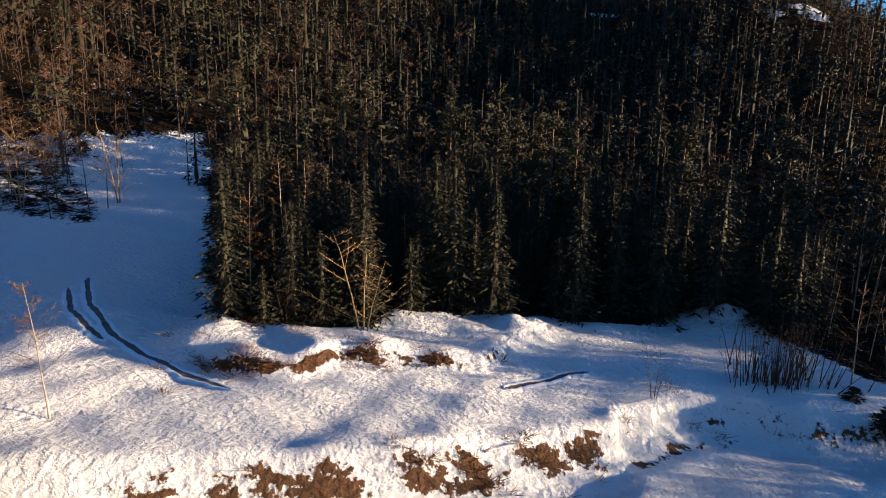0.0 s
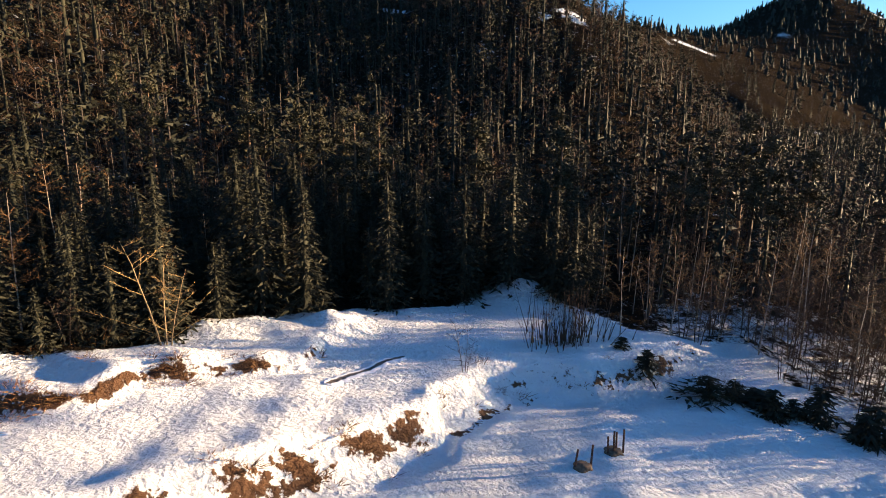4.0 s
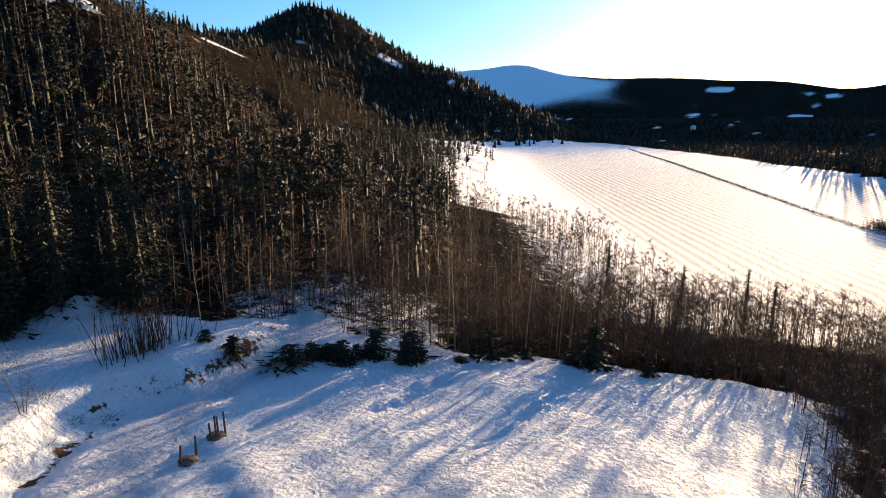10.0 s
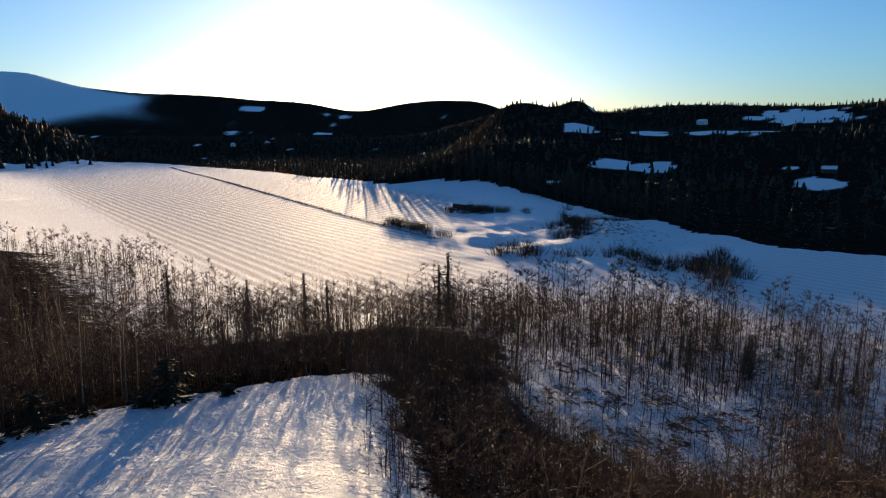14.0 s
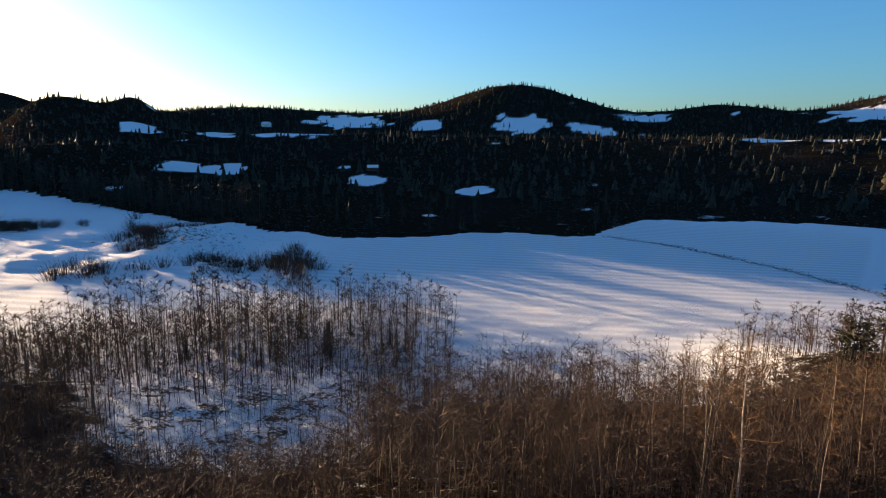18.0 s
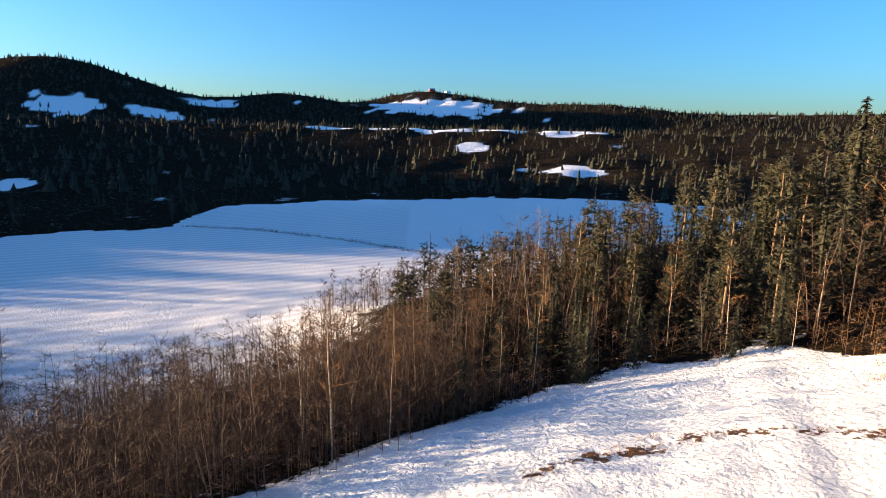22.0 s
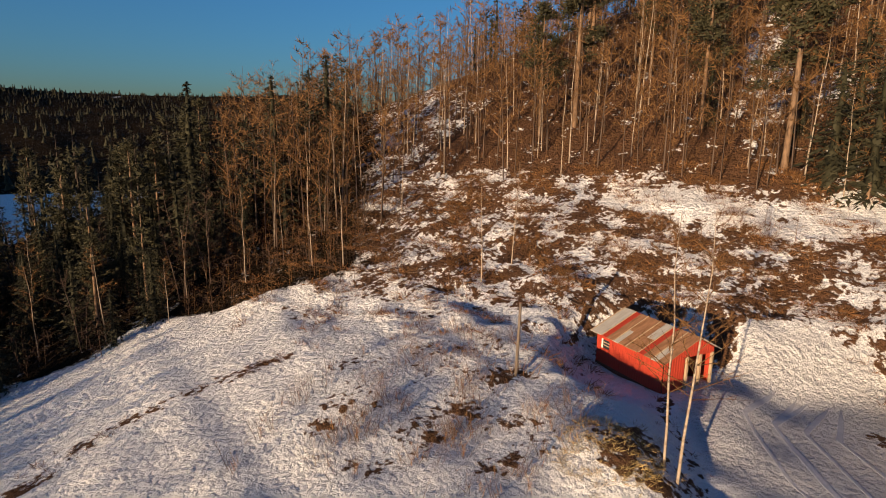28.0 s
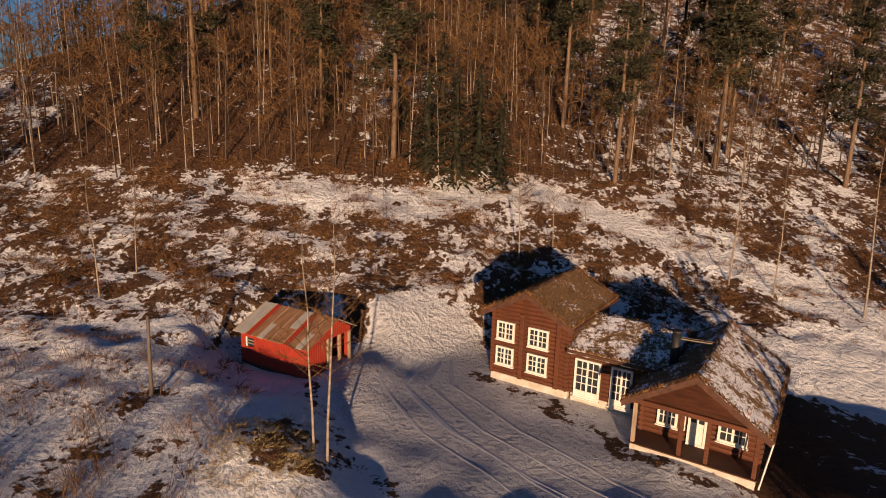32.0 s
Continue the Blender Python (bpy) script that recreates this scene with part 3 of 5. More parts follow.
def spruce(h, slim=0.17, rows=None, arms=9, seed=0):
    """Trunk and crown of a spruce: drooping boughs hung with small tufts."""
    rnd = np.random.RandomState(seed)
    np.random.seed(seed)
    trunk = tube([(0, 0, -0.4), (0.03, 0, h * 0.5), (0, 0.02, h * 0.99)], [0.012 * h + 0.03, 0.008 * h, 0.01], 5)
    n = rows or int(h * 2.4)
    z, a, rr = whorls(rnd, h, n, arms, slim * 1.5, 0.04, 0.85)
    tip = np.stack([np.cos(a) * rr, np.sin(a) * rr, z - rr * 0.36], -1)
    bough = spikes(np.stack([0 * a, 0 * a, z], -1), tip, 0.05 * rr + 0.03, np.stack([np.cos(a), np.sin(a), 0 * a + 1.5], -1))
    return trunk, join([tiers(h, slim * 0.28 * h, max(5, int(h * 0.6)), 5, rnd), bough, sprays(rnd, z, a, rr, 6, 0.33, h)])


def mid_spruce_tree(h, slim, seed):
    """A spruce for the depth of a wood."""
    rnd = np.random.RandomState(seed)
    np.random.seed(seed)
    z, a, rr = whorls(rnd, h, 11, 6, slim * 1.35, 0.06, 0.85, 0.3)
    return tube([(0, 0, -0.4), (0, 0, h * 0.9)], [0.006 * h + 0.02, 0.01], 3), join([tiers(h, slim * 0.16 * h, 3, 4, rnd), sprays(rnd, z, a, rr, 3, 0.62, h)])


def mid_pine_tree(h, seed):
    """A pine for the depth of a wood: a bare lower stem under a bushy, uneven crown."""
    rnd = np.random.RandomState(seed)
    np.random.seed(seed)
    n = 26
    f = rnd.uniform(0.42, 0.98, n)
    a = rnd.uniform(0, 6.283, n)
    rr = 0.17 * h * np.clip((1.05 - f) * 2.4, 0.15, 1) * rnd.uniform(0.35, 1.05, n)
    k = np.repeat(np.arange(n), 7)
    centre = np.stack([np.cos(a) * rr, np.sin(a) * rr, f * h], -1)[k] + rnd.normal(size=(len(k), 3)) * (0.35, 0.35, 0.25)
    way = rnd.normal(size=(len(k), 3)) * (1, 1, 0.6) + (0, 0, 0.3)
    way /= np.linalg.norm(way, axis=1)[:, None]
    facing = np.stack([np.cos(a), np.sin(a), 0 * a + 0.8], -1)[k]
    tufts_of = spikes(centre, centre + way * rnd.uniform(0.5, 1.0, (len(k), 1)), np.full(len(k), 0.34), facing)
    return tube([(0, 0, -0.4), (0.05, 0, h * 0.5), (0, 0.05, h * 0.97)], [0.011 * h + 0.03, 0.009 * h, 0.02], 4), tufts_of


def far_spruce(h, slim, seed, n=6, arms=4):
    """A spruce for far hillsides."""
    rnd = np.random.RandomState(seed)
    np.random.seed(seed)
    z, a, rr = whorls(rnd, h, n, arms, slim * 1.3, 0.08, 0.8, 0.25)
    return tube([(0, 0, -0.6), (0, 0, h * 0.6)], [0.011 * h, 0.01], 3), join([tiers(h, slim * 0.24 * h, 3, 4, rnd), sprays(rnd, z, a, rr, 2, 0.95, h)])


def hill_tree(h, slim, seed):
    """A tree of a hillside far across the valley, rounded or pointed."""
    rnd = np.random.RandomState(seed)
    v, t = tiers(h, slim * h, 4, 5, rnd, 0.02)
    if seed % 2:
        v = v * (1.25, 1.25, 0.72)
    return tube([(0, 0, -0.6), (0, 0, h * 0.5)], [0.02 * h, 0.01], 3), (v, t)


def mid_bare_tree(h, twigs, wide, seed, limbs=12, low=0.22, spread=0.24, twig_len=0.075):
    """A leafless tree for the depth of a wood."""
    rnd = np.random.RandomState(seed)
    np.random.seed(seed)
    b = rnd.uniform(0, 6.283)
    bend = 0.06 * h
    trunk = tube([(0, 0, -0.4), (bend * 0.4 * math.cos(b), bend * 0.4 * math.sin(b), h * 0.5), (bend * math.cos(b), bend * math.sin(b), h)], [0.007 * h + 0.01, 0.0045 * h + 0.008, 0.01], 3)
    f = rnd.uniform(low, 0.95, limbs)
    a = rnd.uniform(0, 6.283, limbs)
    ln = spread * h * (1.25 - f) * rnd.uniform(0.7, 1.3, limbs)
    root = np.stack([bend * f * math.cos(b), bend * f * math.sin(b), f * h], -1)
    tip = root + np.stack([np.cos(a) * ln, np.sin(a) * ln, ln * rnd.uniform(0.3, 1.0, limbs)], -1)
    k = rnd.randint(0, limbs, twigs)
    base = root[k] + (tip - root)[k] * rnd.uniform(0.1, 1, (twigs, 1))
    out = rnd.normal(size=(twigs, 3)) * 0.75 + np.stack([np.cos(a) * 0.35, np.sin(a) * 0.35, 0 * a + 0.45], -1)[k]
    out /= np.linalg.norm(out, axis=1)[:, None]
    end = base + out * rnd.uniform(0.4, 1.1, (twigs, 1)) * (twig_len * h + 0.2)
    return trunk, join([spikes(root, tip, np.full(limbs, 0.004 * h + 0.02)), spikes(base, end, np.full(twigs, wide))])


def pine(h, seed=0):
    """A tall bare stem with a clumped crown in its upper part."""
    rnd = np.random.RandomState(seed)
    np.random.seed(seed)
    trunk = tube([(0, 0, -0.4), (0.1, 0.05, h * 0.4), (-0.05, 0.1, h * 0.75), (0.05, 0, h * 0.97)], [0.013 * h + 0.03, 0.011 * h, 0.007 * h, 0.02], 7)
    stems, pieces = [trunk], []
    for k in range(44):
        f = rnd.uniform(0.36, 0.98)
        z, reach = f * h, (0.17 * h) * min(1, (1.04 - f) * 2.2) * rnd.uniform(0.5, 1.1)
        a = rnd.uniform(0, 6.28)
        tip = np.array((reach * math.cos(a), reach * math.sin(a), z + reach * rnd.uniform(-0.15, 0.35)))
        stems.append(tube([(0, 0, z - 0.2), tip], [0.05, 0.015], 3))
        for c in range(5):
            centre = tip * (1, 1, 0) * rnd.uniform(0.55, 1.05) + (0, 0, tip[2] + rnd.uniform(-0.2, 0.3))
            m = 13
            way = rnd.normal(size=(m, 3)) * (1, 1, 0.55) + (0, 0, 0.25)
            way /= np.linalg.norm(way, axis=1)[:, None]
            root = centre + rnd.normal(size=(m, 3)) * (0.4, 0.4, 0.2)
            facing = np.tile((math.cos(a), math.sin(a), 0.9), (m, 1))
            pieces.append(spikes(root, root + way * rnd.uniform(0.3, 0.75, (m, 1)), np.full(m, 0.2), facing))
    return trunk, join(stems[1:] + pieces)


def bare(h, limbs=18, twigs=300, spread=0.22, low=0.3, lean=0.05, stems=1, thick=0.009, wide=0.03, seed=0, sides=5):
    """A leafless tree: its stem or stems with limbs, and its twigs."""
    rnd = np.random.RandomState(seed)
    wood_parts, arms, roots, tips = [], [], [], []
    for s in range(stems):
        a = rnd.uniform(0, 6.28)
        hh = h * (1 if s == 0 else rnd.uniform(0.65, 0.95))
        bend = lean * (1 if stems == 1 else 2.5) * hh
        f = np.linspace(0, 1, 6)
        line = np.stack([math.cos(a) * bend * f ** 1.3 + rnd.uniform(-1, 1, 6) * 0.012 * hh * f + (0.25 * math.cos(a) if stems > 1 else 0),
                         math.sin(a) * bend * f ** 1.3 + rnd.uniform(-1, 1, 6) * 0.012 * hh * f + (0.25 * math.sin(a) if stems > 1 else 0), -0.4 + (hh + 0.4) * f], -1)
        wood_parts.append(tube(line, thick * hh * (1 - 0.93 * f) + 0.006, sides))
        for k in range(limbs // stems):
            g = rnd.uniform(low, 0.97)
            p = np.array([np.interp(g, f, line[:, c]) for c in range(3)])
            b = rnd.uniform(0, 6.28)
            ln = spread * hh * (1.25 - g) * rnd.uniform(0.7, 1.3)
            up = rnd.uniform(0.25, 0.9)
            q = p + np.array((math.cos(b), math.sin(b), up)) * ln * 0.55
            e = q + np.array((math.cos(b + rnd.uniform(-0.4, 0.4)), math.sin(b), up * rnd.uniform(0.7, 1.3))) * ln * 0.5
            arms.append(tube([p, q, e], [thick * hh * 0.33 * (1.1 - g) + 0.006, 0.008 + 0.0008 * hh, 0.004], 3))
            m = max(1, twigs // limbs)
            u = rnd.uniform(0.15, 1, (m, 1))
            base = np.where(u < 0.5, p + (q - p) * u * 2, q + (e - q) * (u * 2 - 1))
            out = rnd.normal(size=(m, 3)) * 0.7 + (math.cos(b) * 0.35, math.sin(b) * 0.35, 0.4)
            out /= np.linalg.norm(out, axis=1)[:, None]
            roots.append(base)
            tips.append(base + out * rnd.uniform(0.35, 1.0, (m, 1)) * (0.036 * hh + 0.16))
    roots, tips = np.concatenate(roots), np.concatenate(tips)
    np.random.seed(seed)
    return join(wood_parts), join([*arms, spikes(roots, tips, np.full(len(roots), wide))])


def mesh_of(name, shape, mat, smooth=False):
    v, t = shape
    m = bpy.data.meshes.new(name)
    m.vertices.add(len(v))
    m.vertices.foreach_set("co", np.asarray(v, np.float32).ravel())
    m.loops.add(len(t) * 3)
    m.loops.foreach_set("vertex_index", np.asarray(t, np.int32).ravel())
    m.polygons.add(len(t))
    m.polygons.foreach_set("loop_start", np.arange(len(t), dtype=np.int32) * 3)
    if smooth:
        m.polygons.foreach_set("use_smooth", np.ones(len(t), bool))
    m.update(calc_edges=True)
    m.materials.append(mat)
    return m


def scatter(shapes, spots, seed):
    """Copies of shapes at spots (x, y, z, size), each turned at random, as one vertex and triangle list."""
    rnd = np.random.RandomState(seed)
    pick = rnd.randint(0, len(shapes), len(spots))
    vs, ts, k = [], [], 0
    for i, (v, t) in enumerate(shapes):
        s = spots[pick == i]
        if not len(s):
            continue
        a = rnd.uniform(0, 6.28, len(s))
        c, sn = np.cos(a)[:, None], np.sin(a)[:, None]
        size = s[:, 3:4]
        x = (v[None, :, 0] * c - v[None, :, 1] * sn) * size + s[:, 0:1]
        y = (v[None, :, 0] * sn + v[None, :, 1] * c) * size + s[:, 1:2]
        z = v[None, :, 2] * size + s[:, 2:3]
        vs.append(np.stack([x, y, z], -1).reshape(-1, 3))
        ts.append((t[None] + (np.arange(len(s)) * len(v))[:, None, None]).reshape(-1, 3) + k)
        k += len(s) * len(v)
    return np.concatenate(vs), np.concatenate(ts)


def stuff(name, pairs, label, category):
    """One object of joined plants: an Empty-free mesh with a slot for each material."""
    vs, ts, ids, k = [], [], [], 0
    for n, ((v, t), _) in enumerate(pairs):
        vs.append(v)
        ts.append(t + k)
        ids.append(np.full(len(t), n, np.int32))
        k += len(v)
    m = mesh_of(name, (np.concatenate(vs), np.concatenate(ts)), pairs[0][1])
    for _, mat in pairs[1:]:
        m.materials.append(mat)
    m.polygons.foreach_set("material_index", np.concatenate(ids))
    return tagged(new(name, m), label, category, kind="stuff")


def sow(count, r0, r1, az0, az1, want, seed, gap=0.0):
    """Places on the ground between two distances and bearings, kept where want(x, y) is above a random draw."""
    rnd = np.random.RandomState(seed)
    r = np.sqrt(rnd.uniform(r0 ** 2, r1 ** 2, count))
    a = np.radians(rnd.uniform(az0, az1, count))
    x, y = -r * np.sin(a), r * np.cos(a)
    ok = rnd.uniform(0, 1, count) < want(x, y)
    x, y = x[ok], y[ok]
    if gap:
        cell, keep, seen = gap, [], set()
        for i, (p, q) in enumerate(zip(np.floor(x / cell), np.floor(y / cell))):
            if (p, q) not in seen:
                seen.add((p, q))
                keep.append(i)
        x, y = x[keep], y[keep]
    return np.stack([x, y, lie(x, y), np.ones(len(x))], -1)


def sized(spots, lo, hi, seed):
    spots = spots.copy()
    spots[:, 3] = np.random.RandomState(seed).uniform(lo, hi, len(spots))
    return spots


def thicket(h, stems=40, seed=0, reach=1.0, wide=0.035):
    """Many thin rods from one root, with side twigs."""
    rnd = np.random.RandomState(seed)
    np.random.seed(seed)
    root = np.stack([rnd.normal(0, 0.35 * reach, stems), rnd.normal(0, 0.35 * reach, stems), np.full(stems, -0.1)], -1)
    tip = root * (1.9, 1.9, 0) + np.stack([rnd.normal(0, 0.3, stems), rnd.normal(0, 0.3, stems), h * rnd.uniform(0.5, 1.0, stems)], -1)
    f = rnd.uniform(0.35, 0.9, (stems * 2, 1))
    k = np.repeat(np.arange(stems), 2)
    side = root[k] + (tip - root)[k] * f
    out = side + rnd.normal(size=side.shape) * (0.3, 0.3, 0.12) * h * 0.4 + (0, 0, 0.16 * h)
    return spikes(np.concatenate([root, side]), np.concatenate([tip, out]), np.concatenate([np.full(stems, wide), np.full(stems * 2, wide * 0.7)]))


def tussock(h=0.45, blades=16, seed=0):
    rnd = np.random.RandomState(seed)
    np.random.seed(seed)
    root = np.stack([rnd.normal(0, 0.16, blades), rnd.normal(0, 0.16, blades), np.full(blades, -0.06)], -1)
    tip = root * 2.4 + np.stack([rnd.normal(0, 0.12, blades), rnd.normal(0, 0.12, blades), h * rnd.uniform(0.35, 1.0, blades)], -1)
    return spikes(root, tip, np.full(blades, 0.042))

# ---------------------------------------------------------------- woods
SPRUCES = [(spruce(h, s, seed=i), h) for i, (h, s) in enumerate(((13, 0.15), (10, 0.17), (14, 0.14), (7, 0.19), (11.5, 0.14)))]
PINES = [(pine(h, seed=20 + i), h) for i, h in enumerate((19, 17, 21))]
BIRCHES = [(bare(h, 28, 560, 0.21, 0.3, 0.05, thick=0.0066, wide=0.028, seed=30 + i), h) for i, h in enumerate((12, 10, 13.5, 11))]
ALDERS = [(bare(h, 33, 640, 0.36, 0.16, 0.08, stems=3, thick=0.008, wide=0.028, sides=4, seed=40 + i), h) for i, h in enumerate((8, 7, 9))]
KINDS = {
    "spruce": (SPRUCES, conifer_bark, needle, "dark green spruce tree standing at the wood's edge", "tree"),
    "pine_tree": (PINES, conifer_bark, pine_needle, "tall pine with a bare stem and high crown", "tree"),
    "birch": (BIRCHES, birch_bark, twig, "leafless birch with a pale stem and brown twigs", "tree"),
    "alder": (ALDERS, alder_bark, grey_twig, "leafless grey alder with several leaning stems", "tree"),
}
SALLOWS = [(bare(h, 34, 620, 0.42, 0.12, 0.1, stems=3, thick=0.009, wide=0.034, sides=4, seed=50 + i), h) for i, h in enumerate((7, 9))]
KINDS["sallow"] = (SALLOWS, golden_bark, golden_twig, "golden leafless tree with spreading limbs", "tree")
TREE_MESHES = {}
for kind, (shapes, bark, leaf, label, cat) in KINDS.items():
    TREE_MESHES[kind] = [(mesh_of("trunk", t, bark, True), mesh_of("crown", c, leaf)) for (t, c), h in shapes]


def plant(kind, x, y, size=1.0, which=None, turn=None, label="", group="", z=None):
    """One tree as a thing with its trunk and crown."""
    rnd = random.Random(int(x * 131 + y * 17))
    k = rnd.randrange(len(TREE_MESHES[kind])) if which is None else which
    base = tagged(new(kind), label or KINDS[kind][3], KINDS[kind][4], group or kind + " trees of the near woods")
    base.matrix_world = pose(x, y, height(x, y) if z is None else z, 0, 0, rnd.uniform(0, 360) if turn is None else turn) @ Matrix.Diagonal((size, size, size, 1))
    for name, m in zip(("trunk", "crown"), TREE_MESHES[kind][k]):
        new(name, m).parent = base
    return base


def low_near(spots):
    """Trees of the near hollow stay small."""
    spots = spots.copy()
    x, y = spots[:, 0], spots[:, 1]
    az, r = bearing(x, y), np.hypot(x, y)
    spots[:, 3] *= 1 - np.maximum(0.52 * hollow(x, y) * step(66, 54, r), 0.42 * step(-92, -96, az) * step(-116, -110, az) * step(50, 44, r))
    return spots


def plant_all(kind, spots):
    for x, y, z, s in low_near(spots):
        plant(kind, x, y, s)


# the near rows, tree by tree
plant_all("spruce", sized(sow(2000, 33, 60, -34, 22, wood, 1, 2.0), 0.5, 0.95, 1)[:185])
plant_all("birch", sized(sow(300, 38, 70, -46, 22, wood, 2, 3.2), 0.5, 0.85, 2)[:56])
plant_all("alder", sized(sow(240, 36, 62, -42, 20, wood, 12, 3.2), 0.5, 0.9, 12)[:36])
plant_all("alder", sized(sow(900, 38, 60, -104, -42, wood, 3, 1.7), 0.5, 0.82, 3)[:100])
plant_all("birch", sized(sow(200, 40, 66, -80, -34, wood, 4, 3.5), 0.55, 0.85, 4)[:46])
plant_all("alder", sized(sow(1500, 20, 58, -188, -98, wood, 5, 1.8), 0.5, 0.95, 5)[:135])
plant_all("birch", sized(sow(300, 28, 60, 128, 190, wood, 6, 2.6), 0.48, 0.74, 6)[:40])
plant_all("spruce", sized(sow(900, 36, 76, 136, 172, wood, 7, 2.2), 0.36, 0.66, 7)[:95])
plant_all("pine_tree", sized(sow(500, 52, 84, 138, 164, wood, 16, 3.4), 0.42, 0.6, 16)[:22])
plant_all("alder", sized(sow(260, 34, 70, 126, 190, wood, 13, 2.6), 0.6, 1.0, 13)[:38])
plant_all("birch", sized(sow(520, 50, 95, 60, 136, wood, 8, 3.2), 0.7, 1.1, 8)[:130])
plant_all("pine_tree", sized(sow(220, 62, 115, 46, 112, wood, 9, 6), 0.8, 1.1, 9)[:36])
plant_all("spruce", sized(sow(50, 62, 100, 44, 100, wood, 10, 6), 0.4, 0.7, 10)[:9])
plant_all("pine_tree", sized(sow(160, 58, 92, -48, 24, wood, 14, 6), 0.6, 0.85, 14)[:16])
plant_all("spruce", sized(sow(300, 84, 100, -141, -106, wood, 15, 3.6), 0.3, 0.5, 15)[:26])

# the woods behind them, joined
mid_spruce = [mid_spruce_tree(h, sl, 60 + i) for i, (h, sl) in enumerate(((10, 0.2), (8, 0.23), (11.5, 0.17), (6, 0.26)))]
mid_mixed = mid_spruce + [mid_pine_tree(h, 64 + i) for i, h in enumerate((14, 12))]
hill_trees = [hill_tree(h, 0.24, 80 + i) for i, h in enumerate((11, 9.5, 12, 10))]
back_tree = [far_spruce(h, 0.2, 84 + i, 8, 4) for i, h in enumerate((10, 8, 11.5, 6.5))]
edge_tree = back_tree + [mid_pine_tree(11, 88)]
mid_bare = [mid_bare_tree(h, 170, 0.055, 70 + i, 13, 0.2, 0.32) for i, h in enumerate((11, 9, 12))]
fine_bare = [mid_bare_tree(h, 340, 0.03, 73 + i, 26, 0.12, 0.38, 0.055) for i, h in enumerate((9, 8, 10))]
back_bare = [mid_bare_tree(h, 90, 0.11, 76 + i, 8) for i, h in enumerate((11, 9, 12))]
shrubs = [join(mid_bare_tree(h, 40, 0.036, 90 + i, 8, 0.04, 0.5)) for i, h in enumerate((2.4, 3.0, 1.8))]


def wood_stuff(name, trees, bark, leaf, spots, label, seed, behind=None, beyond=1e9):
    """A joined wood; past a distance its trees are the plainer ones."""
    far = np.hypot(spots[:, 0], spots[:, 1]) > beyond
    pairs = []
    for kinds, where in ((trees, spots[~far]), (behind, spots[far])):
        if len(where):
            pairs += [(scatter([t[0] for t in kinds], where, seed), bark), (scatter([t[1] for t in kinds], where, seed), leaf)]
    stuff(name, pairs, label, "woodland")


wood_stuff("spruce_wood", mid_mixed, shade_bark, needle, sized(sow(7600, 56, 380, -62, 46, lambda x, y: wood(x, y) * np.where(bearing(x, y) > 28, 0.3, 0.92), 21, 3.4), 0.55, 1.2, 21), "dense dark spruce and pine forest on the hillside", 21, edge_tree, 100)
wood_stuff("birch_wood", mid_bare, shade_bark, brown_twig, sized(np.concatenate([sow(3300, 52, 240, -66, 46, wood, 22, 3.4), sow(400, 70, 130, 28, 50, wood, 29, 3)]), 0.55, 0.9, 22), "leafless birches among the spruces", 22, back_bare, 90)
wood_stuff("alder_thicket", fine_bare, shade_bark, grey_twig, low_near(sized(sow(3400, 22, 56, -190, -50, lambda x, y: wood(x, y) * (1 - 0.3 * step(-102, -96, bearing(x, y))), 35, 1.8), 0.5, 0.8, 35)), "leafless brown alder thicket round the field", 35)
low_alders = sized(sow(6600, 56, 165, -204, -50, wood, 23, 2.0), 0.45, 0.74, 23)
low_alders = low_near(low_alders)
low_alders[:, 3] *= 1 + 0.4 * np.exp(-((bearing(low_alders[:, 0], low_alders[:, 1]) + 122) / 13) ** 2)
wood_stuff("alder_wood", mid_bare, shade_bark, grey_twig, low_alders, "leafless brown alder thicket below the field", 23, back_bare, 100)
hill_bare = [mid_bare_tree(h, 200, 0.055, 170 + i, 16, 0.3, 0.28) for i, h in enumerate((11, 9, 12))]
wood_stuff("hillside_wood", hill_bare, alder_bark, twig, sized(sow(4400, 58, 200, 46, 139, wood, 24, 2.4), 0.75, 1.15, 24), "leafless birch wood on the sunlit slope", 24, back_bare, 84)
wood_stuff("hillside_spruces", mid_mixed, shade_bark, needle, sized(sow(560, 80, 320, 50, 118, wood, 25, 6), 0.6, 1.1, 25), "spruces and pines scattered over the sunlit slope", 25, edge_tree, 130)
wood_stuff("ravine_spruces", mid_mixed, shade_bark, needle, sized(sow(1800, 60, 200, 128, 180, wood, 28, 3.4), 0.5, 0.85, 28), "dark spruces falling away to the valley", 28, back_tree, 110)
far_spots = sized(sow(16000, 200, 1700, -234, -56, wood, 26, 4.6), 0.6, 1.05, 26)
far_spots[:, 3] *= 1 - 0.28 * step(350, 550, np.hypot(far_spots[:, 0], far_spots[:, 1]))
wood_stuff("far_forest", edge_tree, shade_bark, needle, far_spots, "dark forest on the far valley side", 26, hill_trees, 330)
wood_stuff("valley_edge_wood", back_tree + back_bare, shade_bark, needle, sized(sow(2600, 230, 470, -126, -92, lambda x, y: wood(x, y) * (np.hypot(x, y) < field_edge(bearing(x, y)) + 45), 33, 4.5), 1.0, 1.4, 33), "tall mixed trees along the edge of the valley fields", 33)
wood_stuff("ridge_forest", back_tree, shade_bark, needle, sized(sow(5200, 380, 1500, -72, 0, lambda x, y: (rough_lie(x, y) > -28) * (1 - clearing(x, y)), 27, 5), 0.75, 1.2, 27), "dark forest on the ridge", 27, hill_trees, 600)


